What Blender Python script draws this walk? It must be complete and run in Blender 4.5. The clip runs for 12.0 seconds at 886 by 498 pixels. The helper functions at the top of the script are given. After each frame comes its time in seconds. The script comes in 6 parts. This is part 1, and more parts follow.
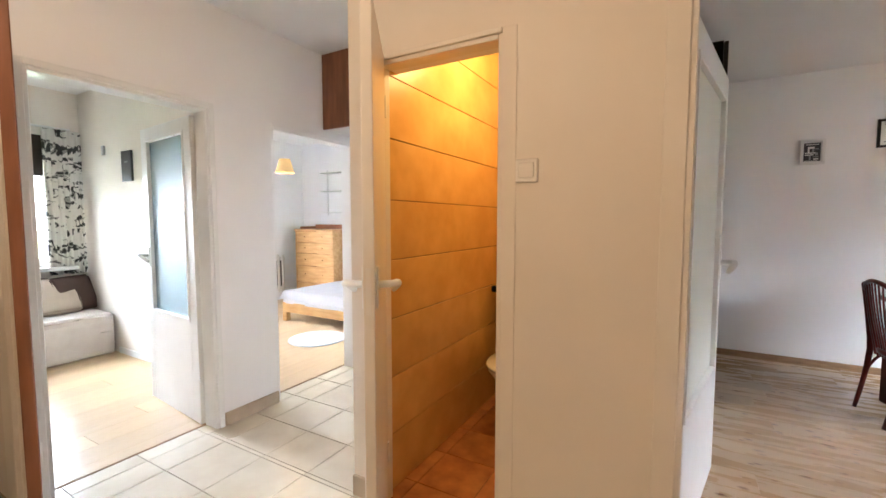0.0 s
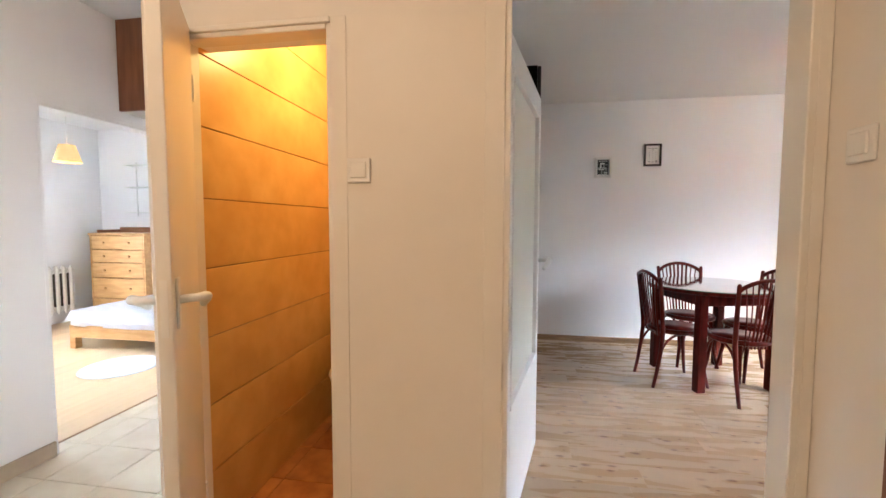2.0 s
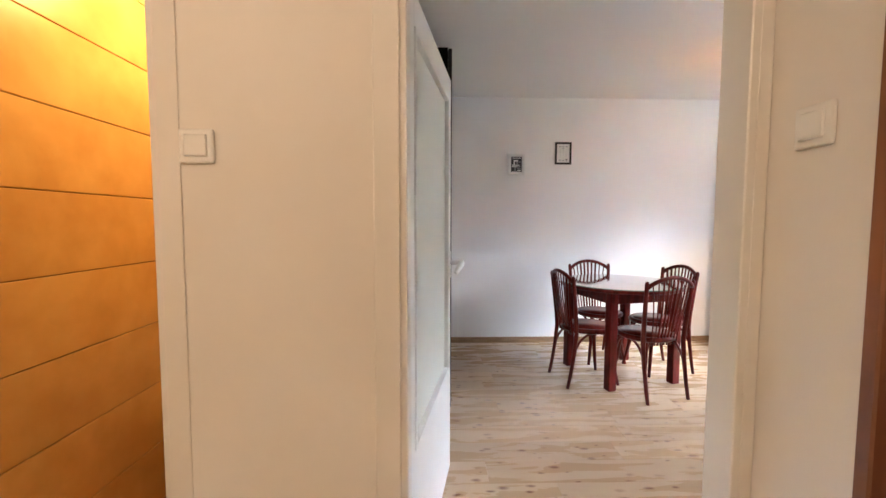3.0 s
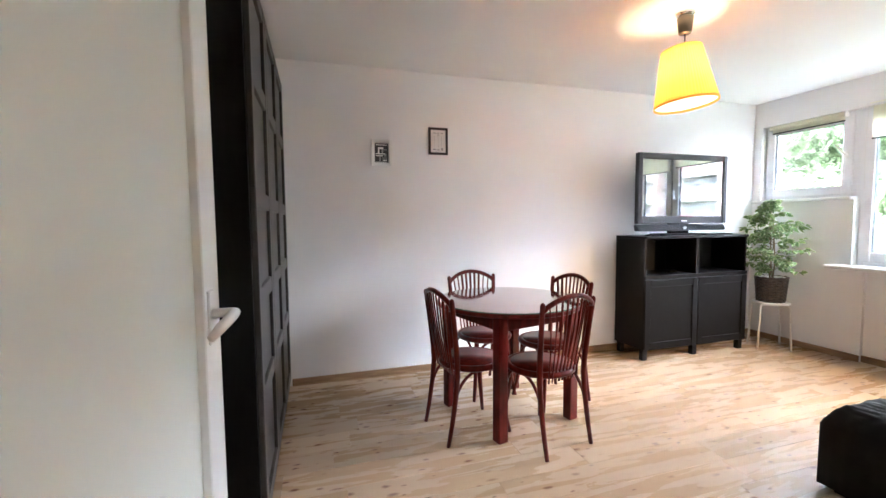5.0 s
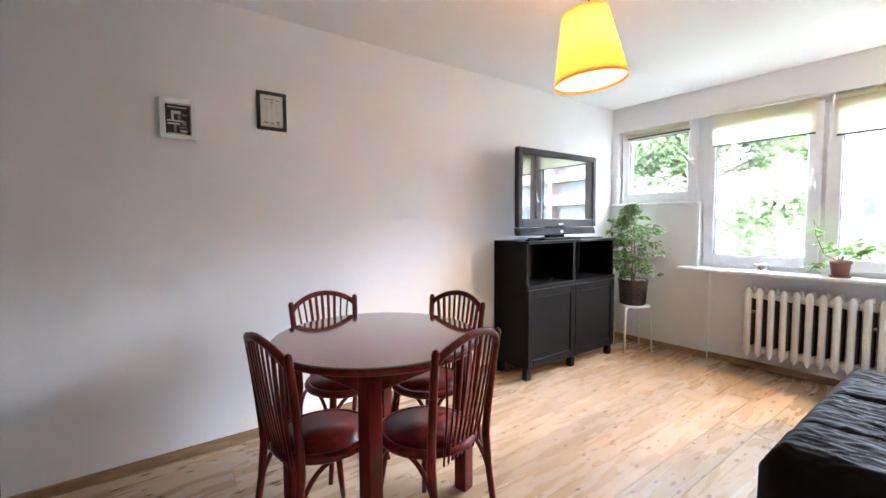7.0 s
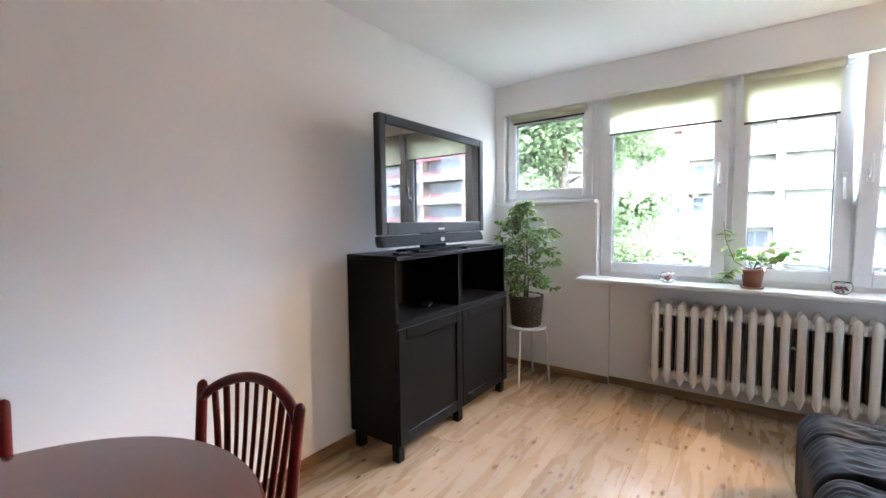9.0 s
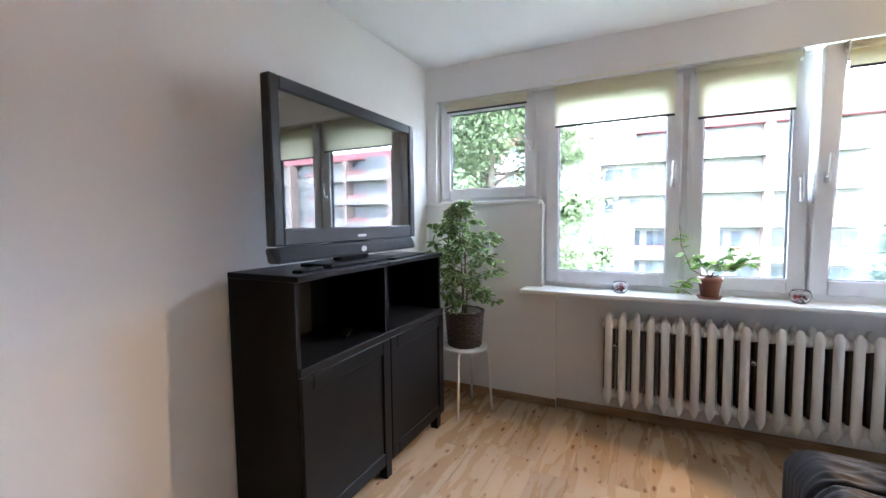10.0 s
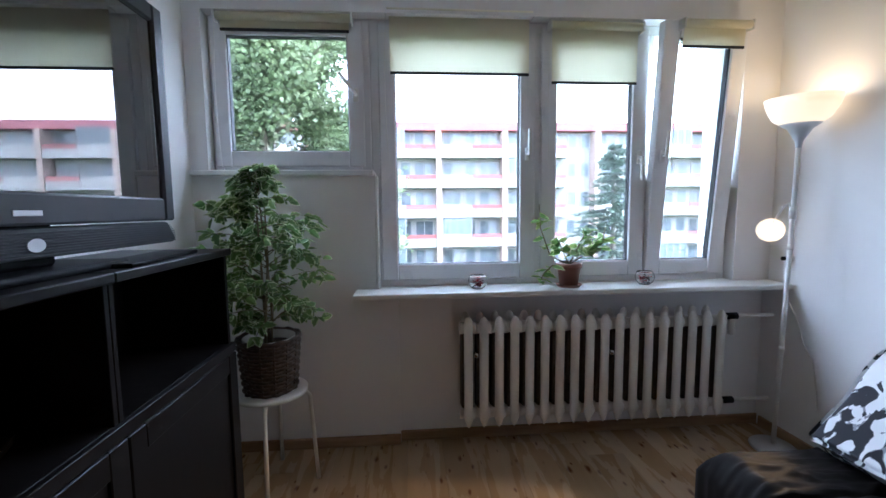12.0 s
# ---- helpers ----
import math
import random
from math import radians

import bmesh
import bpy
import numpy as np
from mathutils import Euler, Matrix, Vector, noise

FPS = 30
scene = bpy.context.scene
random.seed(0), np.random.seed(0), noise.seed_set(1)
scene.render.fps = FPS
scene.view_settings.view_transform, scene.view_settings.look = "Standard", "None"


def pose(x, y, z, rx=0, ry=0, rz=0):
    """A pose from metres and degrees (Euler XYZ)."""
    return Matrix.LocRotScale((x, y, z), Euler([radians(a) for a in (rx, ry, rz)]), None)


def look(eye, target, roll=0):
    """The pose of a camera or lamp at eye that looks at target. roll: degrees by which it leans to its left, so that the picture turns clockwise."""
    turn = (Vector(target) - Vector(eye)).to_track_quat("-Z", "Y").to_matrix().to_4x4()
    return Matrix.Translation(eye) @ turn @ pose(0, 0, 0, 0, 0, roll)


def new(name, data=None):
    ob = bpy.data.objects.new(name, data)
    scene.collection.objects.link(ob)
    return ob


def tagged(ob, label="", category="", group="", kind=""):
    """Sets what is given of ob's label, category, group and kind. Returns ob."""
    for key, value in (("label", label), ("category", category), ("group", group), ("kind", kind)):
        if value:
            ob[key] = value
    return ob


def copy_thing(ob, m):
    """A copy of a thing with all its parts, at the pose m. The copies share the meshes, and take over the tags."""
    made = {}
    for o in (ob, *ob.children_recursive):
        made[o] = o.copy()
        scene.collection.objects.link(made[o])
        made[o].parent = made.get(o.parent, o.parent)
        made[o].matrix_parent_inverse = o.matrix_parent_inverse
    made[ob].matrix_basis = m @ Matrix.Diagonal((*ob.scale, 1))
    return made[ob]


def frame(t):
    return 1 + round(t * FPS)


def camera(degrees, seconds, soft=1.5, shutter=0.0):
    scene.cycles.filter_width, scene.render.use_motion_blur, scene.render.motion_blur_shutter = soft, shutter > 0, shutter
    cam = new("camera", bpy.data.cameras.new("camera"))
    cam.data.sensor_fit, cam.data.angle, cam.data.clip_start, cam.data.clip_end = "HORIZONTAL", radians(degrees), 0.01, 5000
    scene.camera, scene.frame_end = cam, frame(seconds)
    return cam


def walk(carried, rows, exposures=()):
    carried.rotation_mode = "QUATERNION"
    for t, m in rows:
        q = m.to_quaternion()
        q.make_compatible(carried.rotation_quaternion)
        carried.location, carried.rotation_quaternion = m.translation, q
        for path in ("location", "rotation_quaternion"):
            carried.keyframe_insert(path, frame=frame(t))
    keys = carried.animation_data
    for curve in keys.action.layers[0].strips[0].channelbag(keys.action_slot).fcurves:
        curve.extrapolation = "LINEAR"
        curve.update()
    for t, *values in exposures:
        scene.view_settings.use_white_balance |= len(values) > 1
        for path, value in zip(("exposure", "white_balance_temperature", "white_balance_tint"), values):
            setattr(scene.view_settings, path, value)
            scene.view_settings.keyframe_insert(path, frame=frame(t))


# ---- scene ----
cam = camera(93.6, 12.0)
PATH = [
    (0, (-0.447, -0.256, 1.311), (-1.433, 1.478, 1.173), 0.0),
    (0.5, (-0.423, -0.249, 1.318), (-1.254, 1.566, 1.185), 0.1),
    (1, (-0.417, -0.242, 1.32), (-1.088, 1.638, 1.194), 0.1),
    (1.5, (-0.406, -0.225, 1.317), (-0.919, 1.705, 1.193), 0.1),
    (2, (-0.408, -0.171, 1.31), (-0.738, 1.798, 1.184), 0.1),
    (2.5, (-0.399, -0.042, 1.309), (-0.531, 1.949, 1.179), 0.1),
    (3, (-0.359, 0.154, 1.306), (-0.302, 2.149, 1.174), 0.1),
    (4.8, (-0.051, 0.952, 1.318), (0.478, 2.876, 1.189), -0.5),
    (5, (-0.002, 1.043, 1.332), (0.579, 2.952, 1.199), -0.5),
    (5.5, (0.079, 1.242, 1.333), (0.82, 3.095, 1.203), -0.4),
    (6, (0.16, 1.441, 1.338), (1.065, 3.22, 1.212), -0.3),
    (6.5, (0.226, 1.642, 1.327), (1.281, 3.336, 1.206), -0.3),
    (7, (0.329, 1.84, 1.331), (1.514, 3.447, 1.207), -0.4),
    (9, (1.245, 2.626, 1.365), (2.853, 3.807, 1.231), -0.7),
    (9.5, (1.48, 2.798, 1.381), (3.186, 3.834, 1.247), -0.7),
    (10, (1.719, 2.948, 1.383), (3.511, 3.826, 1.248), -0.7),
    (10.5, (1.958, 3.081, 1.368), (3.821, 3.793, 1.22), -0.8),
    (11, (2.16, 3.23, 1.342), (4.098, 3.697, 1.177), -0.6),
    (11.5, (2.33, 3.346, 1.346), (4.313, 3.519, 1.157), -0.7),
    (12, (2.504, 3.452, 1.313), (4.49, 3.302, 1.128), -0.6),
]
def key(rows):
    return [(t, look(eye, target, roll)) for t, eye, target, roll in rows]


EXPOSURES = [(0, 6.28, 6200, 10), (1, 6.24, 6200, 10), (2.5, 6.5, 5950, 10), (5, 6.5, 5980, 10), (5.6, 6.42, 5980, 10), (7, 6.28, 5980, 10), (9, 5.68, 5880, 10), (10, 5.42, 5740, 10), (10.5, 5.13, 5640, 10), (11.2, 4.78, 5480, 10), (12, 4.35, 5350, 10)]
walk(cam, key(PATH), EXPOSURES)

# ---- world, sun and lamps ----
world = bpy.data.worlds.new("overcast_sky")
scene.world = world
world.use_nodes = True
wn = world.node_tree
sky = wn.nodes.new("ShaderNodeTexSky")
sky.sky_type, sky.sun_disc = "NISHITA", False
sky.sun_elevation, sky.sun_rotation = radians(46), radians(188)
sky.dust_density, sky.air_density = 4.0, 1.0
soften = wn.nodes.new("ShaderNodeMix")
soften.data_type = "RGBA"
soften.inputs[0].default_value = 0.75
soften.inputs[7].default_value = (8.6, 9.3, 10.4, 1)
wn.links.new(sky.outputs[0], soften.inputs[6])
wn.links.new(soften.outputs[2], wn.nodes["Background"].inputs[0])
wn.nodes["Background"].inputs[1].default_value = 0.19

sun = new("sun", bpy.data.lights.new("sun", "SUN"))
sun.data.energy, sun.data.angle, sun.data.color = 1.0, radians(12), (1.0, 0.95, 0.88)
sun.matrix_world = look((-6, -40, 42), (0, 0, 0))


def area(name, eye, target, sx, sy, energy, color=(1, 1, 1), portal=False):
    d = bpy.data.lights.new(name, "AREA")
    d.shape, d.size, d.size_y, d.energy, d.color = "RECTANGLE", sx, sy, energy, color
    d.cycles.is_portal = portal
    ob = new(name, d)
    ob.matrix_world = look(eye, target)
    return ob


def bulb(name, at, energy, color, radius=0.04):
    d = bpy.data.lights.new(name, "POINT")
    d.energy, d.color, d.shadow_soft_size = energy, color, radius
    ob = new(name, d)
    ob.location = at
    return ob


WARM = (1.0, 0.62, 0.26)
area("window_daylight_living", (5.09, 2.62, 1.60), (0, 2.62, 1.60), 2.1, 1.5, 1, portal=True)
area("window_daylight_small", (5.09, 4.07, 1.92), (0, 4.07, 1.92), 0.88, 0.85, 1, portal=True)
area("window_daylight_bedroom", (-6.36, 2.7, 1.6), (0, 2.7, 1.6), 0.52, 1.12, 1, portal=True)
area("window_daylight_study", (-6.06, 1.04, 1.5), (0, 1.04, 1.5), 0.88, 1.33, 1, portal=True)
bulb("pendant_bulb", (2.22, 3.14, 2.25), 0.13, (1.0, 0.78, 0.46), 0.04)
bulb("floor_lamp_bulb", (4.45, 1.54, 1.83), 0.085, (1.0, 0.7, 0.38), 0.05)
spot = new("reading_bulb", bpy.data.lights.new("reading_bulb", "SPOT"))
spot.data.energy, spot.data.color, spot.data.shadow_soft_size, spot.data.spot_size, spot.data.spot_blend = 2.1, (1.0, 0.62, 0.28), 0.03, radians(54), 0.35
spot.matrix_world = look((4.48, 1.624, 1.186), (2.98, 4.35, -0.32))
bulb("hall_bulb", (-1.3, -0.5, 2.40), 0.42, (1.0, 0.72, 0.47), 0.08)
bulb("toilet_bulb", (-1.2, 1.95, 2.30), 0.27, (1.0, 0.74, 0.29), 0.12)
bulb("bedroom_bulb", (-4.36, 3.0, 1.90), 0.12, WARM, 0.04)


# ---- materials ----
def nodes_of(name):
    m = bpy.data.materials.new(name)
    m.use_nodes = True
    nt = m.node_tree
    return m, nt, nt.nodes["Principled BSDF"]


def mat(name, a, b=None, rough=0.5, scale=6.0, stretch=(1, 1, 1), bump=0.1, bscale=60.0, metal=0.0, rand=0.0, coat=0.0,
        spec=0.5, detail=6.0, sheen=0.0, rvar=0.03):
    """Base colour that drifts between a and b by a stretched noise, a fine bump, and a roughness that varies."""
    m, nt, p = nodes_of(name)
    N, L = nt.nodes.new, nt.links.new
    b = b or tuple(c * 0.86 for c in a)
    tc, mp = N("ShaderNodeTexCoord"), N("ShaderNodeMapping")
    mp.inputs["Scale"].default_value = stretch
    info = N("ShaderNodeObjectInfo")
    add = N("ShaderNodeVectorMath")
    add.operation = "MULTIPLY_ADD"
    L(info.outputs["Random"], add.inputs[0])
    add.inputs[1].default_value = (37.0, 19.0, 11.0) if rand else (0, 0, 0)
    L(tc.outputs["Object"], add.inputs[2])
    L(add.outputs[0], mp.inputs["Vector"])
    n1 = N("ShaderNodeTexNoise")
    n1.inputs["Scale"].default_value, n1.inputs["Detail"].default_value = scale, detail
    L(mp.outputs[0], n1.inputs["Vector"])
    ramp = N("ShaderNodeValToRGB")
    ramp.color_ramp.elements[0].position, ramp.color_ramp.elements[1].position = 0.35, 0.68
    ramp.color_ramp.elements[0].color, ramp.color_ramp.elements[1].color = (*b, 1), (*a, 1)
    L(n1.outputs["Fac"], ramp.inputs[0])
    out = ramp.outputs[0]
    if rand:
        hsv = N("ShaderNodeHueSaturation")
        rng = N("ShaderNodeMapRange")
        rng.inputs["To Min"].default_value, rng.inputs["To Max"].default_value = 1 - rand, 1 + rand
        L(info.outputs["Random"], rng.inputs["Value"])
        L(rng.outputs[0], hsv.inputs["Value"])
        L(out, hsv.inputs["Color"])
        out = hsv.outputs[0]
    L(out, p.inputs["Base Color"])
    n2 = N("ShaderNodeTexNoise")
    n2.inputs["Scale"].default_value, n2.inputs["Detail"].default_value = bscale, 3.0
    L(mp.outputs[0], n2.inputs["Vector"])
    if bump:
        bp = N("ShaderNodeBump")
        bp.inputs["Strength"].default_value, bp.inputs["Distance"].default_value = bump * 0.6, 0.002
        L(n2.outputs["Fac"], bp.inputs["Height"])
        L(bp.outputs[0], p.inputs["Normal"])
    rr = N("ShaderNodeMapRange")
    rr.inputs["To Min"].default_value, rr.inputs["To Max"].default_value = max(0.0, rough - rvar), min(1, rough + rvar)
    L(n1.outputs["Fac"], rr.inputs["Value"])
    L(rr.outputs[0], p.inputs["Roughness"])
    p.inputs["Metallic"].default_value = metal
    p.inputs["Coat Weight"].default_value = coat
    p.inputs["Coat Roughness"].default_value = 0.08
    p.inputs["Specular IOR Level"].default_value = spec
    p.inputs["Sheen Weight"].default_value = sheen
    return m


def floor_wood(name, light, dark, knots=0.5, rough=0.32, axis=0):
    """Laminate board: grain stretched along the board, dark knots, a tone of its own for each board."""
    m, nt, p = nodes_of(name)
    N, L = nt.nodes.new, nt.links.new
    tc, info = N("ShaderNodeTexCoord"), N("ShaderNodeObjectInfo")
    add = N("ShaderNodeVectorMath")
    add.operation = "MULTIPLY_ADD"
    L(info.outputs["Random"], add.inputs[0])
    add.inputs[1].default_value = (53.0, 29.0, 7.0)
    L(tc.outputs["Object"], add.inputs[2])
    mp = N("ShaderNodeMapping")
    mp.inputs["Scale"].default_value = (1.0, 6.5, 4) if axis == 0 else (6.5, 1.0, 4)
    L(add.outputs[0], mp.inputs["Vector"])
    g = N("ShaderNodeTexNoise")
    g.inputs["Scale"].default_value, g.inputs["Detail"].default_value, g.inputs["Distortion"].default_value = 2.2, 8, 0.5
    L(mp.outputs[0], g.inputs["Vector"])
    ramp = N("ShaderNodeValToRGB")
    ramp.color_ramp.elements[0].position, ramp.color_ramp.elements[1].position = 0.26, 0.74
    ramp.color_ramp.elements[0].color, ramp.color_ramp.elements[1].color = (*dark, 1), (*light, 1)
    L(g.outputs["Fac"], ramp.inputs[0])
    mk = N("ShaderNodeMapping")
    mk.inputs["Scale"].default_value = (5.5, 13, 1) if axis == 0 else (13, 5.5, 1)
    L(add.outputs[0], mk.inputs["Vector"])
    warp = N("ShaderNodeTexNoise")
    warp.inputs["Scale"].default_value = 16.0
    L(add.outputs[0], warp.inputs["Vector"])
    wm = N("ShaderNodeVectorMath")
    wm.operation = "MULTIPLY_ADD"
    L(warp.outputs["Color"], wm.inputs[0])
    wm.inputs[1].default_value = (0.22, 0.22, 0)
    L(mk.outputs[0], wm.inputs[2])
    v = N("ShaderNodeTexVoronoi")
    v.voronoi_dimensions = "2D"
    v.inputs["Scale"].default_value = 1.0
    v.inputs["Randomness"].default_value = 1.0
    L(wm.outputs[0], v.inputs["Vector"])
    sep = N("ShaderNodeSeparateColor")
    L(v.outputs["Color"], sep.inputs[0])
    size = N("ShaderNodeMath")
    size.operation = "MULTIPLY_ADD"
    L(sep.outputs[0], size.inputs[0])
    size.inputs[1].default_value, size.inputs[2].default_value = 0.9, 0.25
    rel = N("ShaderNodeMath")
    rel.operation = "DIVIDE"
    L(v.outputs["Distance"], rel.inputs[0])
    L(size.outputs[0], rel.inputs[1])
    kr = N("ShaderNodeMapRange")
    kr.inputs["From Min"].default_value, kr.inputs["From Max"].default_value = 0.06, 0.19
    kr.inputs["To Min"].default_value, kr.inputs["To Max"].default_value = knots, 0.0
    L(rel.outputs[0], kr.inputs["Value"])
    patch = N("ShaderNodeTexNoise")
    patch.inputs["Scale"].default_value = 3.2
    L(add.outputs[0], patch.inputs["Vector"])
    pr = N("ShaderNodeMapRange")
    pr.inputs["From Min"].default_value, pr.inputs["From Max"].default_value = 0.42, 0.54
    L(patch.outputs["Fac"], pr.inputs["Value"])
    km = N("ShaderNodeMath")
    km.operation = "MULTIPLY"
    L(kr.outputs[0], km.inputs[0])
    L(pr.outputs[0], km.inputs[1])
    cm_ = N("ShaderNodeMapping")
    cm_.inputs["Scale"].default_value = (2.0, 34, 1) if axis == 0 else (34, 2.0, 1)
    L(add.outputs[0], cm_.inputs["Vector"])
    crack = N("ShaderNodeTexNoise")
    crack.inputs["Scale"].default_value, crack.inputs["Detail"].default_value, crack.inputs["Distortion"].default_value = 1.5, 3, 0.8
    L(cm_.outputs[0], crack.inputs["Vector"])
    cr_ = N("ShaderNodeMapRange")
    cr_.inputs["From Min"].default_value, cr_.inputs["From Max"].default_value = 0.69, 0.76
    cr_.inputs["To Max"].default_value = knots * 0.02
    L(crack.outputs["Fac"], cr_.inputs["Value"])
    top = N("ShaderNodeMath")
    top.operation = "MAXIMUM"
    L(km.outputs[0], top.inputs[0])
    L(cr_.outputs[0], top.inputs[1])
    mix = N("ShaderNodeMix")
    mix.data_type = "RGBA"
    L(top.outputs[0], mix.inputs[0])
    sm_ = N("ShaderNodeMapping")
    sm_.inputs["Scale"].default_value = (1.1, 7.0, 1) if axis == 0 else (7.0, 1.1, 1)
    L(add.outputs[0], sm_.inputs["Vector"])
    smear = N("ShaderNodeTexNoise")
    smear.inputs["Scale"].default_value, smear.inputs["Detail"].default_value, smear.inputs["Distortion"].default_value = 1.6, 2, 0.2
    L(sm_.outputs[0], smear.inputs["Vector"])
    sr = N("ShaderNodeMapRange")
    sr.inputs["From Min"].default_value, sr.inputs["From Max"].default_value = 0.48, 0.72
    sr.inputs["To Max"].default_value = knots * 0.14
    L(smear.outputs["Fac"], sr.inputs["Value"])
    base = N("ShaderNodeMix")
    base.data_type = "RGBA"
    L(sr.outputs[0], base.inputs[0])
    L(ramp.outputs[0], base.inputs[6])
    base.inputs[7].default_value = (dark[0] * 0.62, dark[1] * 0.60, dark[2] * 0.62, 1)
    L(base.outputs[2], mix.inputs[6])
    mix.inputs[7].default_value = (dark[0] * 0.30, dark[1] * 0.14, dark[2] * 0.09, 1)
    hsv = N("ShaderNodeHueSaturation")
    rng = N("ShaderNodeMapRange")
    rng.inputs["To Min"].default_value, rng.inputs["To Max"].default_value = 0.84, 1.10
    L(info.outputs["Random"], rng.inputs["Value"])
    L(rng.outputs[0], hsv.inputs["Value"])
    L(mix.outputs[2], hsv.inputs["Color"])
    L(hsv.outputs[0], p.inputs["Base Color"])
    rr = N("ShaderNodeMapRange")
    rr.inputs["To Min"].default_value, rr.inputs["To Max"].default_value = rough - 0.02, rough + 0.03
    L(g.outputs["Fac"], rr.inputs["Value"])
    L(rr.outputs[0], p.inputs["Roughness"])
    bp = N("ShaderNodeBump")
    bp.inputs["Strength"].default_value, bp.inputs["Distance"].default_value = 0.03, 0.001
    L(g.outputs["Fac"], bp.inputs["Height"])
    L(bp.outputs[0], p.inputs["Normal"])
    return m


def glass_mat(name, color=(1, 1, 1), rough=0.0, bump=0.0, bscale=30.0):
    m, nt, p = nodes_of(name)
    p.inputs["Base Color"].default_value = (*color, 1)
    p.inputs["Transmission Weight"].default_value = 1.0
    p.inputs["Roughness"].default_value = rough
    p.inputs["IOR"].default_value = 1.45
    if bump:
        n = nt.nodes.new("ShaderNodeTexNoise")
        n.inputs["Scale"].default_value = bscale
        bp = nt.nodes.new("ShaderNodeBump")
        bp.inputs["Strength"].default_value, bp.inputs["Distance"].default_value = bump, 0.01
        tc = nt.nodes.new("ShaderNodeTexCoord")
        nt.links.new(tc.outputs["Object"], n.inputs["Vector"])
        nt.links.new(n.outputs["Fac"], bp.inputs["Height"])
        nt.links.new(bp.outputs[0], p.inputs["Normal"])
    return m


def lit_mat(name, base, glow, strength, rough=0.7):
    m, nt, p = nodes_of(name)
    p.inputs["Base Color"].default_value = (*base, 1)
    p.inputs["Roughness"].default_value = rough
    p.inputs["Emission Color"].default_value = (*glow, 1)
    p.inputs["Emission Strength"].default_value = strength
    return m


def blotch_mat(name, colors, scale=6.0, rough=0.9, cut=(0.44, 0.5), stretch=(1, 1, 1)):
    """A printed cloth: large irregular patches in a few tones."""
    m, nt, p = nodes_of(name)
    N, L = nt.nodes.new, nt.links.new
    tc, mp = N("ShaderNodeTexCoord"), N("ShaderNodeMapping")
    mp.inputs["Scale"].default_value = stretch
    L(tc.outputs["Object"], mp.inputs["Vector"])
    n = N("ShaderNodeTexNoise")
    n.inputs["Scale"].default_value, n.inputs["Detail"].default_value, n.inputs["Distortion"].default_value = scale, 1.5, 1.6
    L(mp.outputs[0], n.inputs["Vector"])
    r = N("ShaderNodeValToRGB")
    r.color_ramp.interpolation = "CONSTANT"
    e = r.color_ramp.elements
    e[0].position, e[0].color = 0.0, (*colors[0], 1)
    e[1].position, e[1].color = cut[0], (*colors[1], 1)
    x = e.new(cut[1])
    x.color = (*colors[2], 1)
    L(n.outputs["Fac"], r.inputs[0])
    L(r.outputs[0], p.inputs["Base Color"])
    p.inputs["Roughness"].default_value = rough
    w = N("ShaderNodeTexNoise")
    w.inputs["Scale"].default_value = 300.0
    bp = N("ShaderNodeBump")
    bp.inputs["Strength"].default_value, bp.inputs["Distance"].default_value = 0.3, 0.002
    L(w.outputs["Fac"], bp.inputs["Height"])
    L(bp.outputs[0], p.inputs["Normal"])
    return m


M_WALL = mat("white_wall_paint", (0.89, 0.88, 0.872), (0.86, 0.85, 0.842), 0.75, 1.6, bump=0.10, bscale=180, rvar=0.05)
M_HALL = mat("cream_hall_paint", (0.78, 0.72, 0.64), (0.73, 0.67, 0.59), 0.55, 1.4, bump=0.10, bscale=160, rvar=0.08)
M_STUDY = mat("warm_white_paint", (0.82, 0.77, 0.69), (0.79, 0.74, 0.66), 0.75, 1.6, bump=0.10, bscale=180, rvar=0.05)
M_CEIL = mat("white_ceiling_paint", (0.88, 0.88, 0.87), (0.855, 0.855, 0.845), 0.85, 1.2, bump=0.10, bscale=150)
M_TRIM = mat("cream_gloss_paint", (0.80, 0.75, 0.68), (0.75, 0.70, 0.62), 0.32, 3.0, bump=0.05, bscale=40)
M_WHITE = mat("white_gloss_paint", (0.82, 0.82, 0.80), (0.78, 0.78, 0.76), 0.3, 4.0, bump=0.04, bscale=40)
M_PVC = mat("white_plastic_frame", (0.86, 0.87, 0.89), (0.83, 0.84, 0.86), 0.28, 3.0, bump=0.02)
M_SEAL = mat("black_rubber_seal", (0.03, 0.03, 0.035), rough=0.6)
M_PLASTIC = mat("white_switch_plastic", (0.80, 0.77, 0.72), (0.77, 0.74, 0.69), 0.35, bump=0.0)
M_SKIRT = mat("brown_oak_skirting", (0.38, 0.24, 0.13), (0.26, 0.155, 0.08), 0.4, 5.0, (1, 1, 8), bump=0.1)
M_TSKIRT = mat("beige_skirting", (0.52, 0.42, 0.30), (0.42, 0.33, 0.23), 0.4, 6.0)
M_OAK = floor_wood("oak_laminate", (0.50, 0.355, 0.22), (0.44, 0.296, 0.171), 0.92, 0.27)
M_BEECH = floor_wood("pale_beech_laminate", (0.66, 0.49, 0.29), (0.60, 0.43, 0.245), 0.08, 0.30, axis=1)
M_JOINT = mat("dark_joint", (0.20, 0.13, 0.07), rough=0.8)
M_TILE = mat("cream_floor_tile", (0.74, 0.68, 0.55), (0.66, 0.59, 0.46), 0.22, 5.0, rand=0.06, bump=0.08, bscale=25)
M_GROUT = mat("grey_brown_grout", (0.30, 0.25, 0.19), rough=0.9, bump=0.3)
